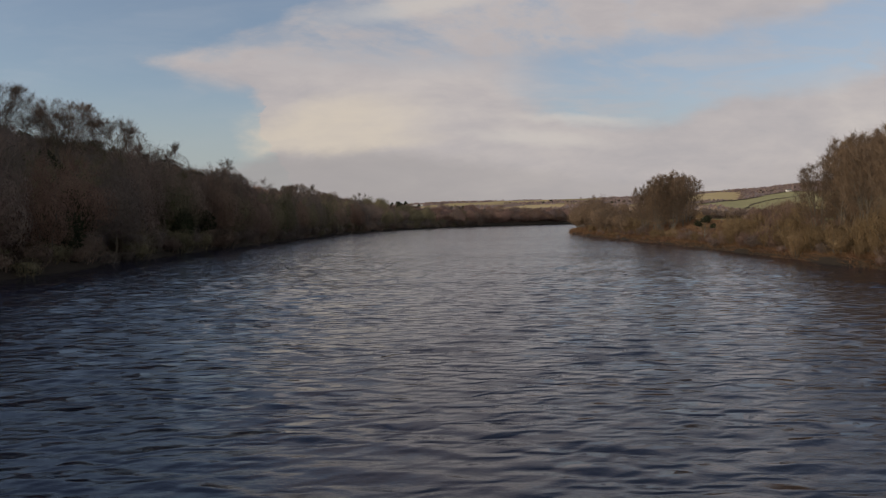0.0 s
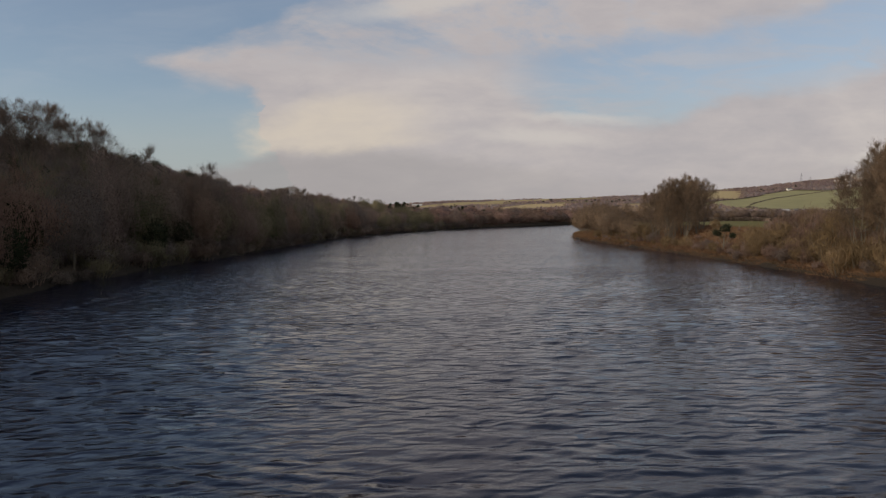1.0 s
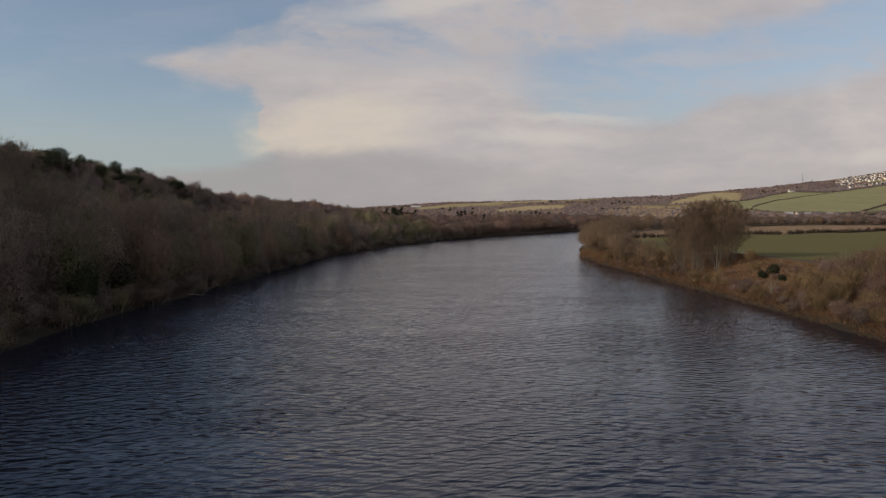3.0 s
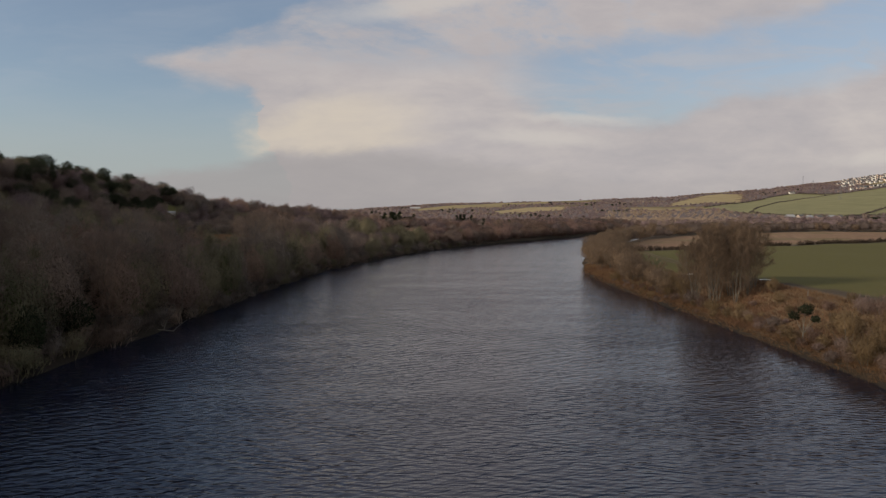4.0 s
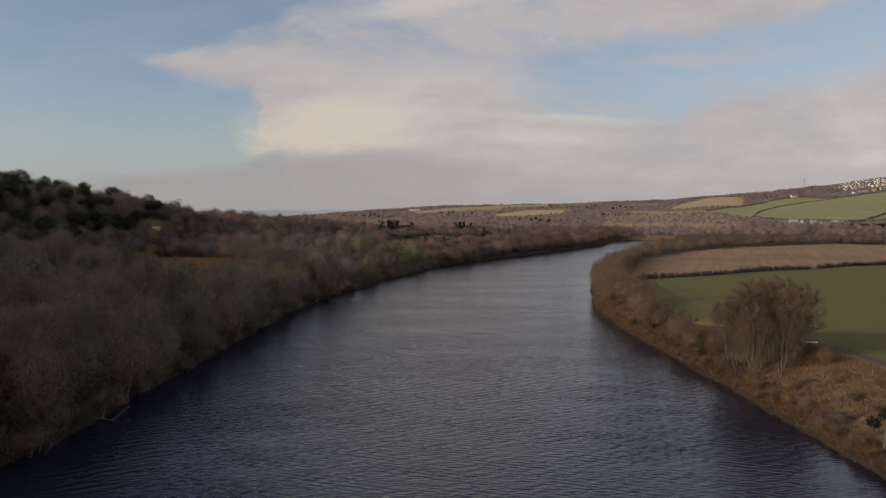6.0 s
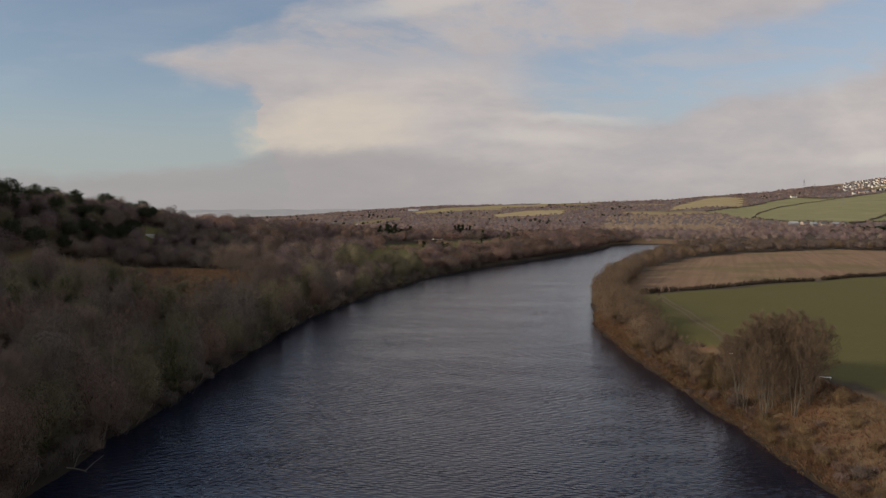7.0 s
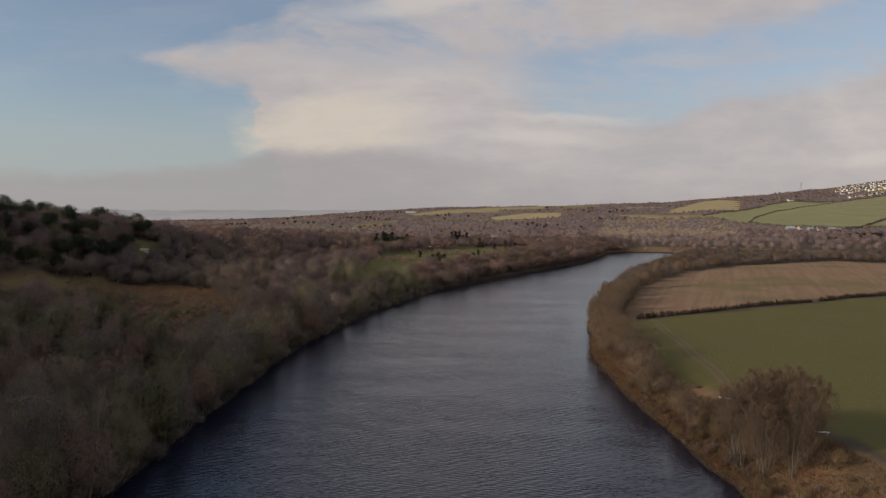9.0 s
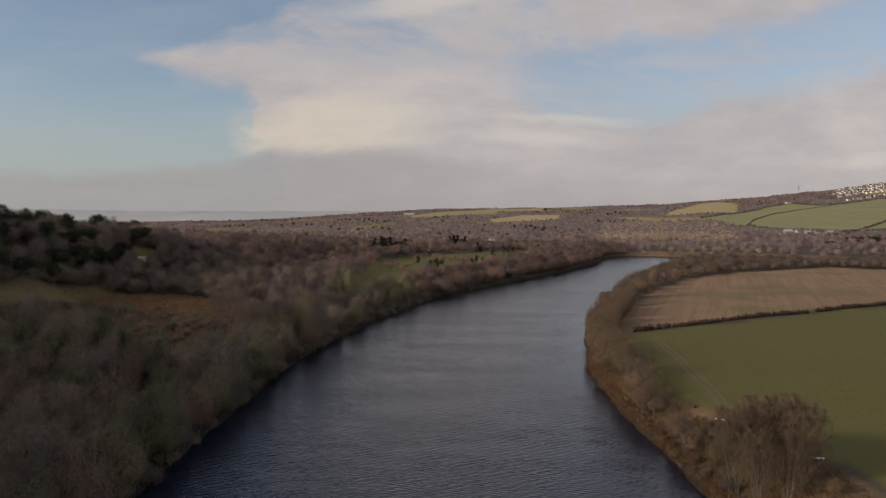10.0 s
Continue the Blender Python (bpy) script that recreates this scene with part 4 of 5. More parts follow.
def round_pine(seed, height, spread):
    wood_part, needles = pine(seed, height, spread, 260, 0.4, 0.35)
    return wood_part, join(needles, lifted(dome(seed + 500, height * 0.66, spread, 500, 0.26, 0.6), (0, 0, height * 0.36)))


pines = Planter(*[tree_thing("pine_tree", round_pine(1 + i, hh, sp), (BARK, EVERGREEN), "dark green pine on the wooded crest", "tree", CREST) for i, (hh, sp) in enumerate(((12.5, 4.0), (10.5, 4.6), (12, 3.4)))])
for x, y in spread_points(rng, 105, -225, -118, 285, 430, lambda x, y: (x < -132 - 0.15 * (y - 313)) & (river_distance(x, y)[0] > 116), 6.0):
    pines.put(x, y, rng.uniform(0.75, 1.0), rng)
pines.finish()
firs = Planter(tree_thing("fir_tree", pine(3, 11, 2.6, 800, 0.5, 0.05, False), (BARK, EVERGREEN), "slender dark fir beside the fairways", "tree", "firs by the fairways"),
               tree_thing("fir_tree", pine(4, 8, 3.0, 800, 0.5, 0.05, True), (BARK, EVERGREEN), "bushy dark fir beside the fairways", "tree", "firs by the fairways"))
for x, y, s in ((-52, 640, 1.3), (-47, 646, 1.5), (-44, 652, 1.4), (-40, 658, 1.6), (-36, 664, 1.5), (-32, 672, 1.6), (-28, 680, 1.5), (-54, 655, 1.3), (-48, 664, 1.5), (-30, 690, 1.4), (-42, 676, 1.3), (-58, 668, 1.2),
                (16, 792, 1.5), (20, 794, 1.6), (24, 795, 1.6), (28, 796, 1.5), (32, 798, 1.5), (22, 800, 1.5), (41, 712, 1.1), (44, 716, 0.9), (45, 571, 1.0), (46, 566, 0.7), (60, 636, 1.0), (64, 640, 0.9), (69, 642, 0.9), (27, 533, 0.7), (31, 540, 0.8), (21, 526, 0.6),
                (-2, 507, 0.8), (2, 512, 0.9), (6, 518, 0.7), (36, 552, 0.6), (100, 700, 1.0), (74, 690, 0.9), (-12, 560, 0.7)):
    firs.put(x, y, s * 0.85, rng)
firs.finish()

# hollies and ivied thorns that darken the nearer wooded shore
holly_bushes = Planter(*[tree_thing("holly_tree", (limb((0, 0, -0.4), (0.1, 0, 4.0), 0.16, 0.06, 5), dome(610 + i, hh, sp, 700, 0.22, 0.5)), (BARK, EVERGREEN), "dense dark holly among the shore trees", "tree", "hollies of the wooded shore") for i, (hh, sp) in enumerate(((7.5, 3.0), (6.0, 3.4)))])
for x, y in spread_points(rng, 60, -82, -38, 66, 150, lambda x, y: shore(x, y) & (wave_noise(x, y, 15.0, 6.0) > -0.25), 4.0):
    holly_bushes.put(x, y, rng.uniform(0.8, 1.2), rng)
holly_bushes.finish()

# --- loose trees over the fairways
pts = spread_points(rng, 80, -45, 98, 370, 760, lambda x, y: inside(GOLF, x, y) & (wave_noise(x, y, 26.0, 1.0) > 0.05), 7.0)
scatter("fairway_trees", loose_shapes, np.column_stack([pts, rng.uniform(0.28, 0.55, len(pts))]), TWIG_RED, "scattered leafless trees over the fairways", "woodland", rng)

# --- the field bank: the domed clump of tall slender stems
BANK = "trees of the field bank"


def clump_tree(seed, height, spread, stems, laterals):
    """One of the clump's slender trees, its boughs lost in a haze of fine twigs."""
    boughs, twigs = fan_tree(seed, height, spread, stems, laterals, 5000, 0.80, 0.034, 0.18)
    rim = fringe(seed + 41, lump(seed + 40, height * 0.94, spread * 0.96, 3, 13, 0.05), 3400, 0.80, 0.030, 0.5)
    return boughs, join(rim + np.array([0, 0, height * 0.04]), twigs)


clump = Planter(tree_thing("tree", clump_tree(5, 13.4, 3.5, 5, 12), (BARK, TWIG_WARM), "tall slender leafless tree in a domed clump", "tree", BANK),
                tree_thing("tree", clump_tree(6, 12.8, 3.8, 6, 10), (BARK, TWIG_WARM), "many-stemmed leafless tree in a domed clump", "tree", BANK))
for x, y in ((49.6, 145.0), (46.4, 146.8), (52.6, 146.8), (48.4, 149.2), (51.0, 150.2), (45.6, 151.0), (49.0, 153.0), (53.6, 153.0), (46.8, 155.6), (50.8, 156.4), (54.6, 149.6), (52.4, 158.2)):
    away = math.hypot(x - 49.8, y - 151.2) / 7.4
    clump.put(x, y, 1.02 - 0.40 * away * away, rng)
# the tall stand nearer the camera
for x, y, s in ((50, 72, 0.98), (54, 76, 1.08), (52, 82, 0.95), (57, 84, 1.0), (49.5, 88, 0.82), (54, 91, 0.86), (58, 70, 1.0), (61, 78, 1.0), (52, 64, 1.0), (57, 60, 1.0), (51, 85, 0.95), (53.5, 87.5, 0.98), (50.5, 79, 0.9), (57, 92, 0.95), (55.5, 80, 1.05)):
    clump.put(x, y, s, rng)
clump.finish()

# willows that dome over the water at the bend, and the belt behind the fields
WILLOWS = "willows along the river bend"


def willow_shape(seed, height, spread, stems):
    """A bushy willow: many low stems that fork into a close, rounded head down to the ground."""
    boughs, twigs = fan_tree(seed, height, spread, stems, 6, 1000, 0.85, 0.038, 0.08)
    heart = lump(seed + 30, height * 0.88, spread * 0.86, 3, 14, 0.08)
    return boughs, join(heart, fringe(seed + 31, heart, 700, 0.75, 0.05), twigs)


willow = Planter(tree_thing("tree", willow_shape(8, 9.4, 4.6, 4), (BARK, TWIG_WARM), "low brown willow leaning over the river bend", "tree", WILLOWS),
                 tree_thing("tree", willow_shape(9, 8.8, 4.4, 5), (BARK, TWIG_WARM), "low brown many-stemmed willow leaning over the river bend", "tree", WILLOWS))


def bend(x, y):
    s, left = river_distance(x, y)
    return ~left & (s > 2.4) & (s < np.interp(y, (165, 190, 230, 280, 330), (2.5, 5.5, 7, 10, 13))) & ~open_land(x, y)


for x, y in spread_points(rng, 60, 38, 100, 165, 345, bend, 3.6):
    willow.put(x, y, rng.uniform(0.75, 1.0) * (0.72 if y < 185 else 1.1 if 195 < y < 230 else 0.98), rng)
willow.finish()


def belt(x, y):
    s, left = river_distance(x, y)
    return ~left & (s > 1.0) & (s < np.interp(x, (90, 150, 200), (26, 40, 95))) & (y > 345) & ~open_land(x, y)


pts = spread_points(rng, 800, 60, 560, 345, 690, belt, 6.0)
in_three("tree_belt", loose_shapes, pts, 0.60, 0.88, "belt of leafless trees between field and river", (TWIG_BROWN, TWIG_WARM, TWIG_DARK))

# --- golden and russet thickets of the near field bank
THICKET = "thickets of the field bank"


def round_bush(seed, height, spread, twigs):
    """A rounded bush: rods from the ground, an airy web of twigs and sprays that break its outline."""
    rods, sprays = bush(seed, height, spread, twigs, 0.045)
    web = lump(seed + 300, height * 0.92, spread * 0.84, 2, 11, 0.10)
    return rods, join(web, fringe(seed + 301, web, 420, height * 0.16, 0.04), sprays)


thicket = Planter(tree_thing("willow_bush", round_bush(200, 5.2, 3.0, 700), (BARK, TWIG_GOLD), "golden-twigged willow bush at the water's edge", "bush", THICKET),
                  tree_thing("willow_bush", round_bush(201, 3.6, 2.4, 520), (BARK, TWIG_GOLD), "low golden-olive willow bush on the field bank", "bush", THICKET),
                  tree_thing("thorn_bush", round_bush(202, 3.4, 2.2, 520), (BARK, TWIG_RED), "russet leafless thorn bush on the field bank", "bush", THICKET),
                  tree_thing("thorn_bush", round_bush(203, 2.6, 2.0, 420), (BARK, TWIG_BROWN), "brown leafless thorn bush on the field bank", "bush", THICKET))
for x, y, s, kind in ((45.5, 66, 1.15, 0), (46.5, 71, 1.0, 0), (48, 61, 1.2, 0), (45, 77, 0.8, 0), (47, 97, 0.8, 1), (49, 101, 1.0, 2), (52, 104, 1.2, 2), (54, 99, 1.3, 1), (50, 108, 1.15, 1), (53, 112, 1.3, 2), (56, 107, 1.3, 2),
                      (47, 105, 0.7, 0), (48.5, 113, 0.8, 0), (46, 84, 0.7, 1), (49, 94, 0.9, 3), (46.5, 126, 0.7, 3), (58, 116, 1.2, 2), (55, 120, 1.0, 3), (47, 160, 0.8, 0), (46, 166, 0.9, 0), (49, 172, 0.8, 1), (46.2, 133, 0.5, 2), (45.2, 152, 1.0, 3), (44.9, 147, 0.7, 2)):
    thicket.put(x, y, s, rng, kind)


def near_bank(x, y):
    s, left = river_distance(x, y)
    return ~left & (s > 1.2) & (s < 15) & ~open_land(x, y) & (np.hypot(x - 50, y - 150) > 8)


for x, y in spread_points(rng, 110, 40, 64, 58, 200, near_bank, 2.4):
    thicket.put(x, y, rng.uniform(0.45, 0.95) if y < 118 else rng.uniform(0.2, 0.5), rng)


def brink(x, y):
    s, left = river_distance(x, y)
    return ~left & (s > 0.1) & (s < 2.2)


# low bushes that lean out over the water
for x, y in spread_points(rng, 90, 38, 60, 60, 200, brink, 1.9):
    thicket.put(x, y, rng.uniform(0.30, 0.62) * (1.25 if y < 110 else 0.8), rng)
thicket.finish()

# a pale-stemmed thorn with a dark evergreen head, alone on the bank
stems = [limb((0, 0, -0.3), (0.15, 0.05, 0.9), 0.09, 0.075, 5)]
for dx, dy, up in ((-0.9, 0.2, 2.7), (-0.35, -0.4, 3.1), (0.3, 0.3, 3.4), (0.9, -0.2, 2.9), (1.4, 0.2, 2.4)):
    stems += [limb((0.15, 0.05, 0.85), (0.15 + dx * 0.45, dy * 0.5, up * 0.6), 0.055, 0.045, 4), limb((0.15 + dx * 0.45, dy * 0.5, up * 0.6), (0.15 + dx, dy, up), 0.045, 0.02, 4)]
head = [lifted(dome(71, 1.7, 0.85, 300, 0.10, 0.34), (0.5, 0, 2.9)), lifted(dome(72, 1.2, 0.65, 200, 0.10, 0.34), (-0.95, 0.2, 2.4)), lifted(dome(73, 1.1, 0.6, 160, 0.10, 0.34), (1.5, -0.2, 2.1))]
holly = tree_thing("holly_tree", (np.concatenate(stems), join(*head)), (PALE_BARK, EVERGREEN), "small pale-stemmed tree with dark evergreen head", "tree", "")
holly.matrix_basis = pose(45.7, 117.4, ground_at(45.7, 117.4)) @ Matrix.Scale(1.0, 4)

# --- rough grass and bracken
grass_shapes = [tussock(300 + i, 13, 0.62, 0.45, 0.05) for i in range(5)]
fern_shapes = [tussock(310 + i, 15, 0.55, 0.6, 0.09) for i in range(5)]


def bank_strip(x, y):
    s, left = river_distance(x, y)
    return ~left & (s > 0.1) & (s < np.interp(y, (150, 185), (16.5, 9))) & ~open_land(x, y)


pts = spread_points(rng, 7500, 36, 75, 52, 250, bank_strip, 0.5)
russet = wave_noise(pts[:, 0], pts[:, 1], 7.0, 0.8) + rng.normal(0, 0.3, len(pts)) > 0.08
sizes = rng.uniform(0.6, 1.35, len(pts))
scatter("rough_grass", grass_shapes, np.column_stack([pts, sizes])[~russet], DRY_GRASS, "tall straw-coloured winter grass on the bank", "grass", rng, sink=0.03)
scatter("bracken", fern_shapes, np.column_stack([pts, sizes])[russet], BRACKEN, "dead russet bracken on the bank", "bracken", rng, sink=0.03)
pts = spread_points(rng, 6400, 36, 70, 52, 235, lambda x, y: ~river_distance(x, y)[1] & (river_distance(x, y)[0] > -0.3) & (river_distance(x, y)[0] < 3.0), 0.26)
hang = [tussock(320 + i, 14, 0.8, 0.6, 0.06) * np.array([1.2, 1.2, 0.6]) for i in range(4)]
for part_of, mt in ((pts[::2], DRY_GRASS), (pts[1::2], BRACKEN)):
    scatter("bank_grass", hang, np.column_stack([part_of, rng.uniform(0.5, 1.1, len(part_of)) * (1 + 0.45 * wave_noise(part_of[:, 0], part_of[:, 1], 3.5, 1.9))]), mt, "matted brown grass hanging over the river bank", "grass", rng, sink=0.05)
pts = spread_points(rng, 4200, -155, -40, 200, 342, lambda x, y: inside(MEADOW, x, y), 0.9)
scrub = spread_points(rng, 150, -155, -40, 200, 342, lambda x, y: inside(MEADOW, x, y) & (wave_noise(x, y, 14.0, 2.7) + (262 - y) / 55 > 0.15), 3.4)
for kk, mt in enumerate((TWIG_RED, TWIG_OLIVE)):
    scatter("scrub", [join(lump(700 + i, 3.0, 2.1, 2, 9, 0.1), bush(710 + i, 3.2, 2.0, 60, 0.07)[1]) for i in range(3)], np.column_stack([scrub, rng.uniform(0.5, 1.25, len(scrub))])[kk::2], mt, "low leafless scrub spreading over the meadow", "scrub", rng)
green = wave_noise(pts[:, 0], pts[:, 1], 16.0, 2.2) + (-118 - pts[:, 0]) / 60 > 0.35
scatter("bracken", fern_shapes, np.column_stack([pts, rng.uniform(0.9, 1.9, len(pts))])[~green], BRACKEN, "dead russet bracken over the meadow", "bracken", rng, sink=0.03)

# the two wheel ruts of the track along the field's edge
def ruts():
    quads = []
    path = np.array(TRACK, float)
    run = np.concatenate([[0], np.cumsum(np.hypot(*np.diff(path, axis=0).T))])
    along = np.arange(0, run[-1], 1.0)
    cx, cy = np.interp(along, run, path[:, 0]), np.interp(along, run, path[:, 1])
    cx = cx + 0.25 * np.sin(along * 0.21)
    for off in (-0.85, 0.85):
        for i in range(len(along) - 1):
            w = 0.34 + 0.12 * math.sin(i * 1.3 + off) + 0.10 * math.sin(i * 0.31 + off * 3)
            row = []
            for x, y in ((cx[i] + off - w, cy[i]), (cx[i] + off + w, cy[i]), (cx[i + 1] + off + w, cy[i + 1]), (cx[i + 1] + off - w, cy[i + 1])):
                row.append((x, y, ground_at(x, y) + 0.05))
            quads += [row[0], row[1], row[2], row[0], row[2], row[3]]
    tagged(new("track", soup("track", np.array(quads), plain_material("worn_earth", (0.100, 0.082, 0.042), (0.150, 0.112, 0.062), 0.25, 0.95))), "worn pale wheel ruts along the green field", "track", kind="structure")


ruts()

# --- hedge between the fields
hedge_rng = np.random.default_rng(17)
line = [(65, 265), (99, 285), (146, 309.5), (192, 334), (300, 384), (420, 437)]
spots = []
for (ax, ay), (bx, by) in zip(line, line[1:]):
    n = int(math.hypot(bx - ax, by - ay) / 0.9)
    for i in range(n):
        x, y = ax + (bx - ax) * i / n, ay + (by - ay) * i / n
        if not 143.0 < x < 147.5:
            spots.append((x + hedge_rng.normal(0, 0.25), y + hedge_rng.normal(0, 0.25), hedge_rng.uniform(0.8, 1.15)))
scatter("hedge", [np.concatenate(bush(400 + i, 2.0, 1.1, 85, 0.19)) for i in range(3)], spots, twig_material("hedge_twig", (0.040, 0.030, 0.023), (0.085, 0.064, 0.048), (0.062, 0.046, 0.030)), "clipped leafless hedge between the two fields", "hedge", rng)

# --- far woods
far_shapes, fine_shapes = [], []
for i in range(6):
    heart = lump(60 + i, 10.0, 6.0, 1, 6, 0.14)
    far_shapes.append(join(heart, fringe(160 + i, heart, 6, 1.6, 0.7)))
    heart = lump(66 + i, 10.0, 5.4, 2, 9, 0.08)
    fine_shapes.append(join(heart, fringe(166 + i, heart, 14, 1.1, 0.6)))


def far(x, y):
    s, left = river_distance(x, y)
    u = x / y
    glade = (wave_noise(x, y, 130.0, 4.0) > 0.5) & (y > 1100) & ~inside(TAN_WOOD, x, y)
    return (s > np.where(left, 6, 8)) & (u > -0.75) & (u < 0.8) & ~open_land(x, y) & (left | (y > 640)) & ~glade


pts = spread_points(rng, 2600, -1000, 1050, 640, 1320, lambda x, y: far(x, y) & ((y > 780) | (x > 195)), 8.4)
tan = inside(TAN_WOOD, pts[:, 0], pts[:, 1])
in_three("far_woodland", fine_shapes, pts[~tan], 0.6, 1.0, "leafless woods across the valley floor", (TWIG_PLUM, HAZED_MAUVE, HAZED_BROWN, HAZED_MAUVE), 1.0)
in_three("far_woodland", fine_shapes, pts[tan], 0.55, 0.9, "pale golden-brown woods across the valley floor", (HAZED_TAN,))
pts = spread_points(rng, 7200, -2000, 2150, 1320, 2680, far, 9.0)
pts = np.concatenate([pts, spread_points(rng, 700, -450, 1900, 2600, 2720, far, 7.0), spread_points(rng, 500, 1060, 1480, 2180, 2560, lambda x, y: far(x, y) & (x < 4 + 0.60 * (y - 60)), 9.0)])
tan = inside(TAN_WOOD, pts[:, 0], pts[:, 1])
in_three("far_woodland", far_shapes, pts[~tan], 0.6, 1.05, "distant leafless woods on the hills", (HAZED_MAUVE, HAZED_BROWN, HAZED_MAUVE), 2.5)
in_three("far_woodland", far_shapes, pts[tan], 0.6, 1.0, "pale golden-brown woods below the hills", (HAZED_TAN,), 2.0)
pts = spread_points(rng, 300, -1200, 1500, 850, 2600, lambda x, y: far(x, y) & (wave_noise(x, y, 90.0, 7.0) > 0.45), 12)
pts = np.concatenate([pts, spread_points(rng, 24, 596, 640, 990, 1022, far, 6.0)])
scatter("far_conifers", far_shapes, np.column_stack([pts, rng.uniform(0.6, 1.0, len(pts))]), EVERGREEN, "distant dark conifer stands", "woodland", rng)


# --- hedgerows on the far slopes
def hedgerow(points, size=0.5):
    out = []
    for (ax, ay), (bx, by) in zip(points, points[1:]):
        n = max(2, int(math.hypot(bx - ax, by - ay) / 2.6))
        out += [(ax + (bx - ax) * i / n + rng.normal(0, 1), ay + (by - ay) * i / n + rng.normal(0, 1), size * rng.uniform(0.5, 1.1)) for i in range(n)]
    return out


rows_far = hedgerow([(690, 1540), (780, 1680), (880, 1800), (1000, 1900), (1168, 2008)]) + hedgerow([(720, 1290), (850, 1390), (990, 1522), (1150, 1680)], 0.6) + hedgerow([(1119, 2190), (1168, 2012), (1342, 2065), (1700, 2190)], 0.5) \
    + hedgerow([(668, 1523), (700, 1420), (790, 1375), (950, 1400), (1500, 1500)], 0.6) + hedgerow([(694, 1813), (822, 1935), (1000, 2105), (1119, 2190)], 0.55)
scatter("hedgerow", [lump(90 + i, 8.0, 5.0, 1, 6, 0.1) for i in range(4)], rows_far, TWIG_GREY, "dark hedgerows across the far pastures", "hedge", rng)

# ---------------------------------------------------------------- buildings
RENDER_WALL = plain_material("white_render", (0.50, 0.47, 0.41), (0.68, 0.645, 0.58), 0.6, 0.85)
BRICK_WALL = plain_material("pale_brick", (0.40, 0.31, 0.24), (0.52, 0.42, 0.33), 0.8, 0.9)
SLATE = plain_material("slate_roof", (0.09, 0.085, 0.085), (0.17, 0.155, 0.15), 0.9, 0.7)
TIN = plain_material("tin_roof", (0.24, 0.24, 0.24), (0.40, 0.39, 0.38), 0.4, 0.7, 0.0, 0.3)
GLASS = plain_material("window_glass", (0.02, 0.025, 0.03), (0.04, 0.045, 0.05), 1.0, 0.1, 0.0, 0.6)
WHITE_PAINT = plain_material("white_paint", (0.72, 0.72, 0.70), (0.84, 0.84, 0.82), 3.0, 0.5)
STEEL = plain_material("galvanised_steel", (0.15, 0.155, 0.16), (0.24, 0.245, 0.25), 2.0, 0.5)
DRIFTWOOD = plain_material("driftwood", (0.16, 0.14, 0.12), (0.30, 0.27, 0.23), 3.0, 0.9, 0.02)


def box_tris(x0, x1, y0, y1, z0, z1):
    v = np.array([(x, y, z) for x in (x0, x1) for y in (y0, y1) for z in (z0, z1)], float)
    f = [(0, 1, 3), (0, 3, 2), (4, 6, 7), (4, 7, 5), (0, 4, 5), (0, 5, 1), (2, 3, 7), (2, 7, 6), (0, 2, 6), (0, 6, 4), (1, 5, 7), (1, 7, 3)]
    return v[np.array(f).ravel()]


def gable_tris(w, d, z0, z1, over=0.4):
    """A pitched roof slab with eaves, ridge along x."""
    a, b = w / 2 + over, d / 2 + over
    low = [(-a, -b, z0), (a, -b, z0), (a, 0, z1), (-a, 0, z1), (a, b, z0), (-a, b, z0)]
    t = 0.25
    v = np.array(low + [(x, y, z + t) for x, y, z in low])
    q = [(6, 7, 8, 9), (9, 8, 10, 11), (0, 3, 2, 1), (3, 5, 4, 2), (0, 1, 7, 6), (5, 11, 10, 4), (1, 2, 8, 7), (2, 4, 10, 8), (0, 6, 9, 3), (3, 9, 11, 5)]
    return np.concatenate([v[[a_, b_, c_, a_, c_, d_]] for a_, b_, c_, d_ in q])


def house(name, w, d, h, wall, roof, label, group, windows=3):
    """A gabled house: walls with closed gables, roof, chimney, door and windows."""
    root = new(name)
    root.empty_display_size = 1.0
    gable = np.array([(sx * w / 2, y, z) for sx in (-1, 1) for y, z in ((-d / 2, h), (d / 2, h), (0, h + d * 0.42))], float)
    part("wall", soup("wall", np.concatenate([box_tris(-w / 2, w / 2, -d / 2, d / 2, -1.0, h), gable]), wall), root)
    rf = part("roof", soup("roof", gable_tris(w, d, h - 0.15, h + d * 0.45), roof), root)
    if windows:
        part("chimney", soup("chimney", box_tris(w * 0.3, w * 0.3 + 0.8, -0.4, 0.4, h + d * 0.3, h + d * 0.45 + 1.3), BRICK_WALL), rf)
        glass = soup("window", box_tris(-0.6, 0.6, -0.06, 0.06, -0.65, 0.65), GLASS)
        for i in range(windows):
            for zz in ((1.5, 4.0) if h > 4.5 else (1.5,)):
                o = part("window", glass, root)
                o.location = (-w / 2 + w * (i + 0.5) / windows, -d / 2 - 0.02, zz)
        part("door", soup("door", box_tris(-0.5, 0.5, -d / 2 - 0.08, -d / 2 + 0.02, -0.2, 2.0) + np.array([w * 0.5 / windows if windows % 2 == 0 else w / windows / 2, 0, 0]), GLASS), root)
    return tagged(root, label, "house" if windows else "barn", group)


def place_house(x, y, turn, master, first):
    m = pose(x, y, ground_at(x, y), 0, 0, turn)
    if first:
        master.matrix_basis = m
    else:
        copy_thing(master, m)


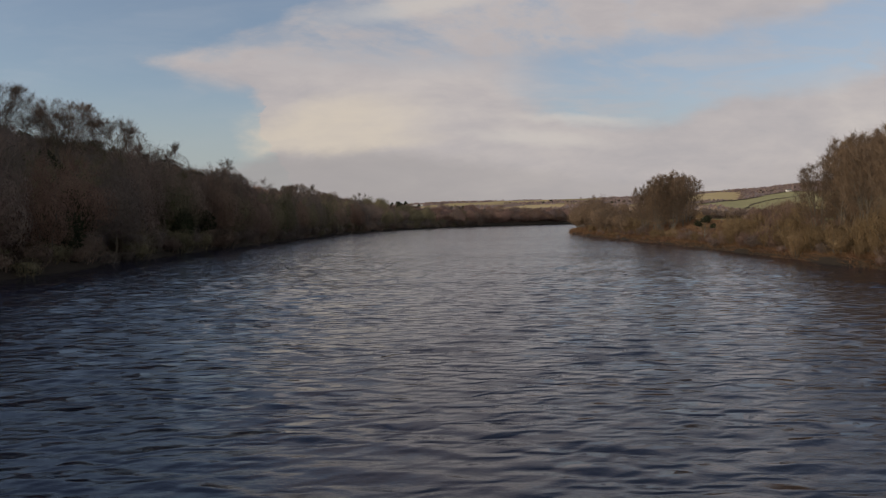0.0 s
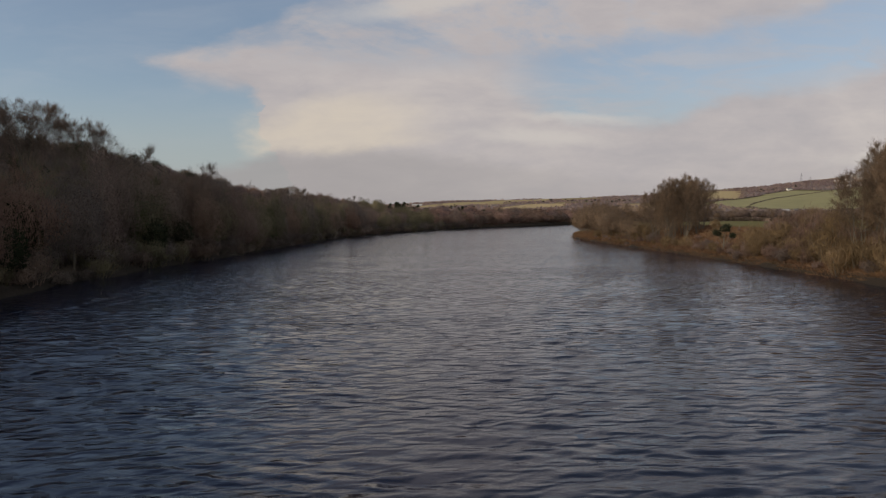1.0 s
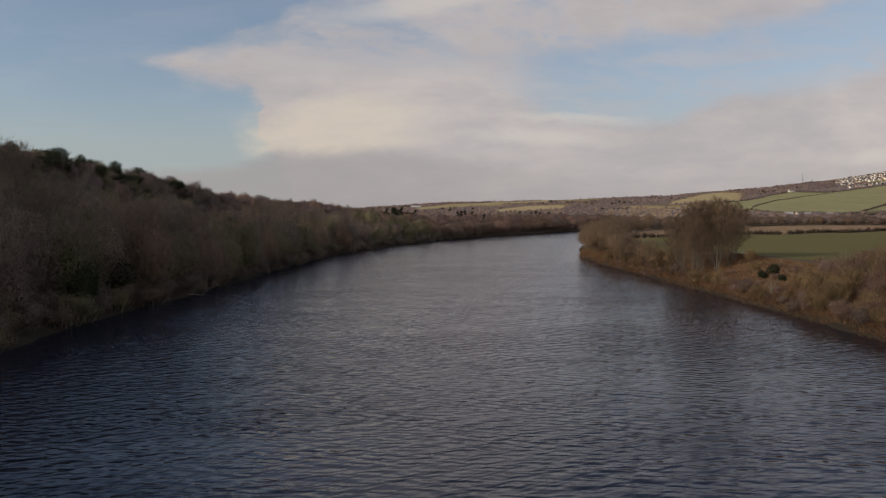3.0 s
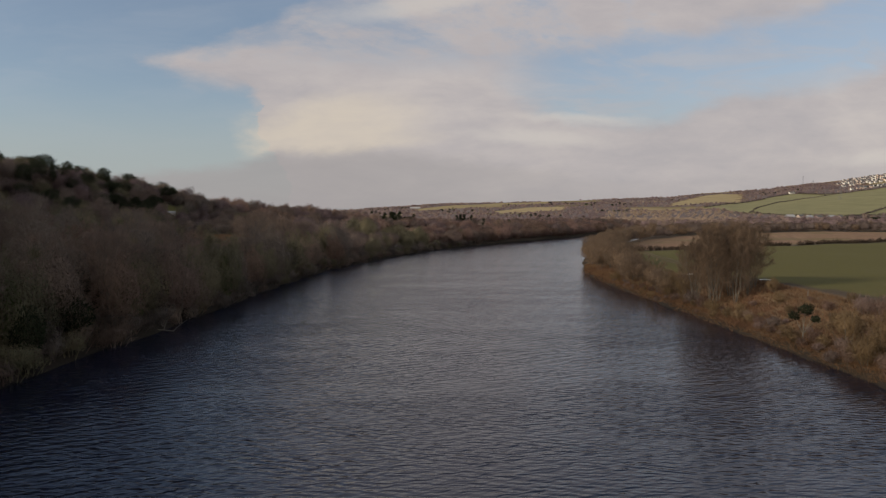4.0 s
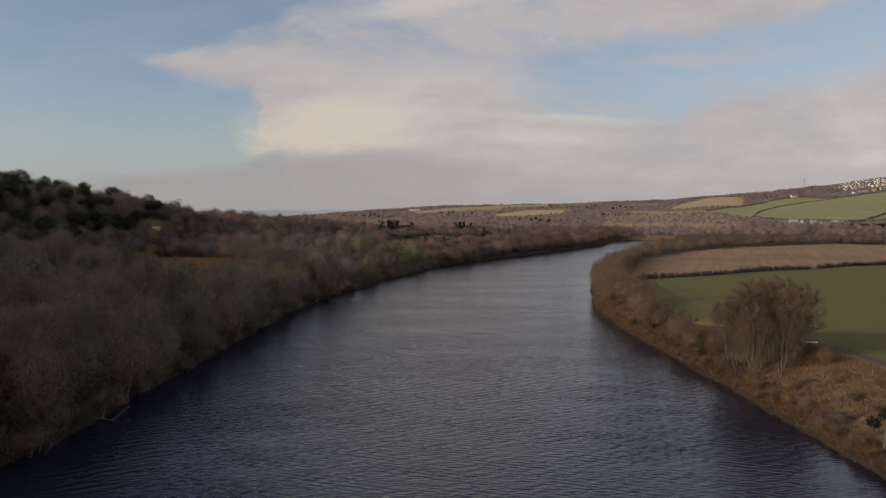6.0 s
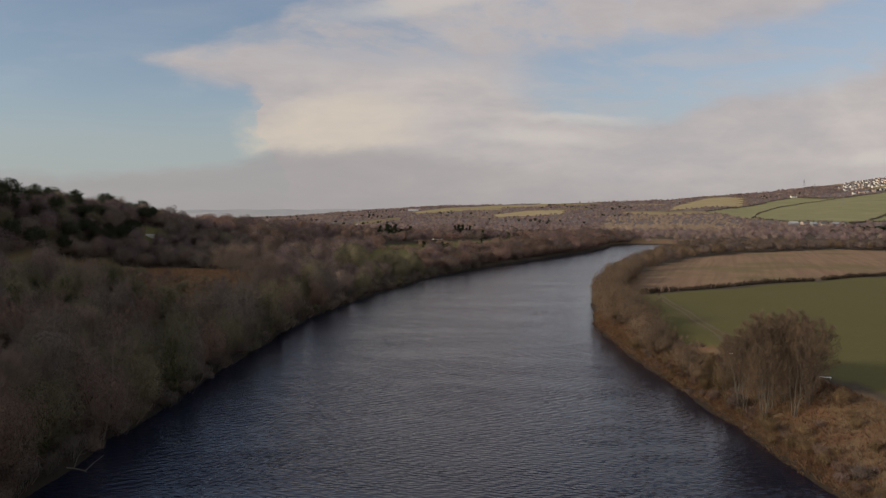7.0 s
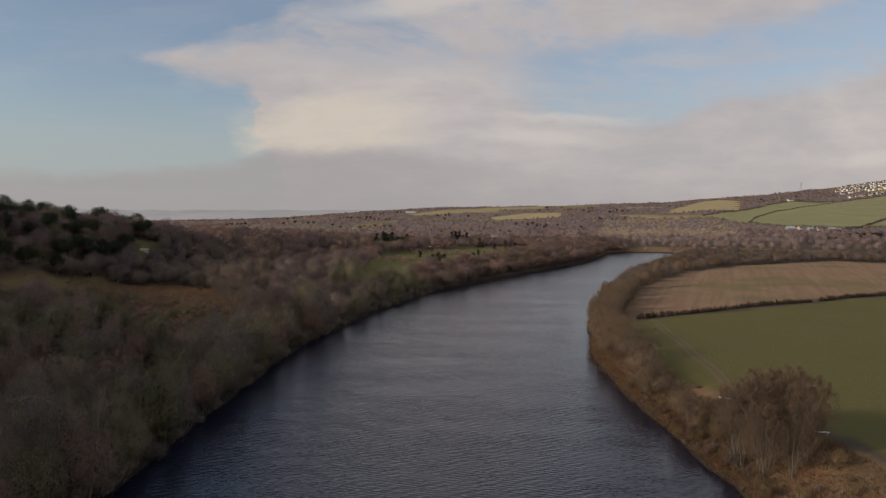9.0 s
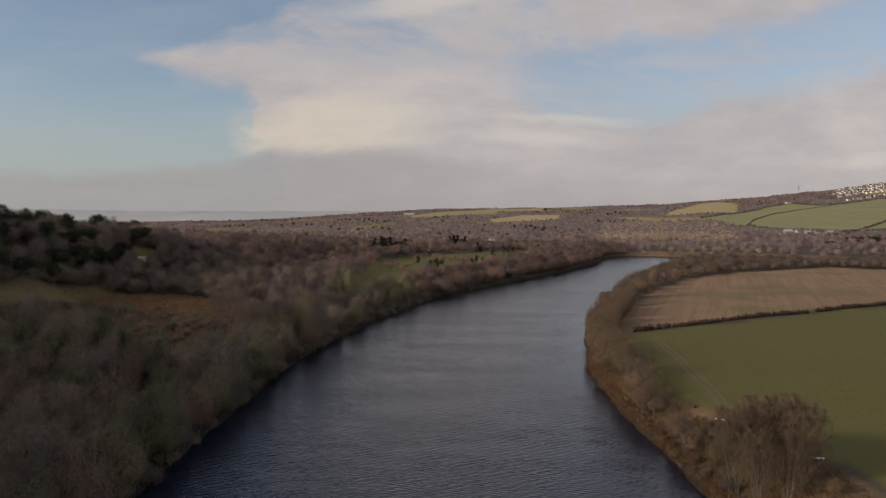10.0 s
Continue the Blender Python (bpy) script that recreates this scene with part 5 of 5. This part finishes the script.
TOWN = "houses of the hillside estate"
town_kinds = [house("house", 9, 6.5, 4.6, RENDER_WALL, SLATE, "white-rendered house on the distant hillside estate", TOWN), house("house", 13, 6.5, 4.6, RENDER_WALL, SLATE, "pair of white-rendered houses on the hillside estate", TOWN, 4),
              house("house", 8.5, 6.5, 4.6, BRICK_WALL, SLATE, "pale brick house on the distant hillside estate", TOWN)]
hrng = np.random.default_rng(5)
used = set()
spots_town = []
for row in range(9):
    for i in range(13):
        y = 2235 + row * 50 + i * 4 + hrng.normal(0, 6)
        x = 4 + (0.606 + 0.012 * math.sin(row * 2.0)) * (y - 60) + i * 17 + hrng.normal(0, 4)
        if hrng.random() < 0.88:
            spots_town.append((x, y))
spots_town += [(1262 + i * 17 + hrng.normal(0, 3), 2095 + i * 5 + hrng.normal(0, 3)) for i in range(11)]
for x, y in spots_town:
    kind = int(hrng.integers(0, 3))
    place_house(x, y, 10 + hrng.normal(0, 12), town_kinds[kind], kind not in used)
    used.add(kind)
lone = house("house", 18, 8, 4.8, RENDER_WALL, SLATE, "white farmhouse alone on the green hillside", "")
place_house(1122, 2188, 8, lone, True)
hut = house("clubhouse", 10, 7, 2.6, RENDER_WALL, TIN, "low white clubhouse among the fairways", "", 3)
place_house(-4, 760, 20, hut, True)
hut2 = house("clubhouse", 12, 7, 2.6, BRICK_WALL, TIN, "low pale building beyond the fairways", "", 3)
place_house(70, 929, -10, hut2, True)
FARM = "barns of the farm below the hill"
barn_kinds = [house("barn", 17, 9, 3.6, STEEL, TIN, "long farm barn with a bright tin roof", FARM, 0), house("barn", 13, 8, 3.4, BRICK_WALL, SLATE, "brick farm barn with a slate roof", FARM, 0)]
for i, (x, y, kind) in enumerate(((680, 1344, 0), (705, 1352, 1), (712, 1332, 0), (733, 1338, 1), (752, 1328, 0), (772, 1332, 1))):
    place_house(x, y, 12 + 9 * i % 23, barn_kinds[kind], i < 1 or (kind == 1 and i == 1))
VILLAGE = "houses of the village on the plain"
cottage = house("house", 10, 7, 4.2, BRICK_WALL, SLATE, "pale house of the village on the far plain", VILLAGE)
for i in range(8):
    place_house(-330 + i * 24 + hrng.normal(0, 5), 1345 + hrng.normal(0, 22), hrng.normal(0, 25), cottage, i == 0)
shed = house("warehouse", 34, 10, 1.8, TIN, TIN, "long white warehouse on the far hill", "", 0)
tagged(shed, category="warehouse")
place_house(-100, 2300, 4, shed, True)
glade_hut = house("shed", 3.4, 1.4, 0.7, RENDER_WALL, TIN, "small white shed in a glade of the wood", "", 0)
tagged(glade_hut, category="shed")
place_house(-139, 380, 10, glade_hut, True)
pts = np.array(spots_town[::2]) + hrng.normal(0, 9, (len(spots_town[::2]), 2))
scatter("garden_trees", far_shapes, np.column_stack([pts, hrng.uniform(0.35, 0.75, len(pts))]), HAZED_MAUVE, "leafless garden trees among the hillside houses", "woodland", rng)


def pylon(height):
    """A lattice tower with three pairs of arms."""
    root = new("pylon")
    root.empty_display_size = 1.0
    lean, top = height * 0.10, height * 0.018
    legs, brace = [], []
    corner = lambda f, i: np.array([(lean + (top - lean) * f) * (1, 1, -1, -1)[i], (lean + (top - lean) * f) * (1, -1, -1, 1)[i], height * f])
    for i in range(4):
        part("leg", soup("leg", limb(corner(0, i), corner(1, i), 0.14, 0.09, 4), STEEL), root)
        for s in range(7):
            brace += [limb(corner(s / 7, i), corner((s + 1) / 7, (i + 1) % 4), 0.05, 0.05, 3), limb(corner(s / 7, (i + 1) % 4), corner((s + 1) / 7, i), 0.05, 0.05, 3)]
    part("bracing", soup("bracing", np.concatenate(brace), STEEL), root)
    for f, reach in ((0.62, 0.17), (0.76, 0.2), (0.9, 0.15)):
        for sx in (-1, 1):
            a = np.array([0, 0, height * f])
            tip = np.array([sx * height * reach, 0, height * (f + 0.01)])
            part("arm", soup("arm", np.concatenate([limb(a, tip, 0.2, 0.08, 4), limb(a + np.array([0, 0, 1.8]), tip, 0.12, 0.06, 3)]), STEEL), root)
    return tagged(root, "grey lattice pylon on the far hillside", "pylon", "pylons on the hillside")


tower = pylon(38)
tower.matrix_basis = pose(1010, 1735, ground_at(1010, 1735), 0, 0, 25)
for x, y in ((1180, 2170), (1400, 2640)):
    copy_thing(tower, pose(x, y, ground_at(x, y), 0, 0, 25))

# ---------------------------------------------------------------- small things by the water
root = new("bench")
root.empty_display_size = 0.3
part("seat", soup("seat", box_tris(-0.9, 0.9, -0.22, 0.22, 0.42, 0.5), WHITE_PAINT), root)
for sx in (-0.7, 0.7):
    part("leg", soup("leg", box_tris(sx - 0.05, sx + 0.05, -0.18, 0.18, -0.3, 0.42), DRIFTWOOD), root)
tagged(root, "plain white bench at the edge of the green field", "bench", "benches by the field path")
root.matrix_basis = pose(59.2, 154.8, ground_at(59.2, 154.8), 0, 0, -12)
copy_thing(root, pose(53.8, 175.4, ground_at(53.8, 175.4), 0, 0, -38))
post = tagged(new("marker_post", soup("marker_post", np.concatenate([limb((0, 0, -0.4), (0, 0, 0.9), 0.05, 0.045, 6), limb((0, 0, 0.9), (0, 0, 0.95), 0.045, 0.01, 6)]), DRIFTWOOD)), "short weathered wooden marker post in the grass", "post")
post.matrix_basis = pose(56.5, 136, ground_at(56.5, 136))

# the dead branch that sticks out of the water
pts_branch = [(-6, 1.0, 0.5), (-3.5, 0.6, 0.35), (0, 0, 0.25), (1.4, -0.4, 0.15), (2.2, -0.2, 0.9), (3.2, 0.2, 1.7)]
segs = [limb(a, b, 0.11 - 0.012 * i, 0.10 - 0.014 * i, 5) for i, (a, b) in enumerate(zip(pts_branch, pts_branch[1:]))]
segs += [limb((-0.1, 0, 0.25), (0.3, 0.2, 1.6), 0.07, 0.05, 4), limb((0.3, 0.2, 1.6), (1.5, 0.4, 3.0), 0.05, 0.025, 4), limb((1.5, 0.4, 3.0), (2.1, 0.2, 3.1), 0.025, 0.01, 3), limb((1.4, -0.4, 0.15), (1.9, -0.6, -0.3), 0.05, 0.03, 4)]
snag = tagged(new("dead_branch", soup("dead_branch", np.concatenate(segs), plain_material("wet_wood", (0.075, 0.066, 0.056), (0.150, 0.132, 0.110), 3.0, 0.8, 0.02))), "grey dead branch fallen into the dark water", "branch")
snag.matrix_basis = pose(-38.2, 132, 0.0)
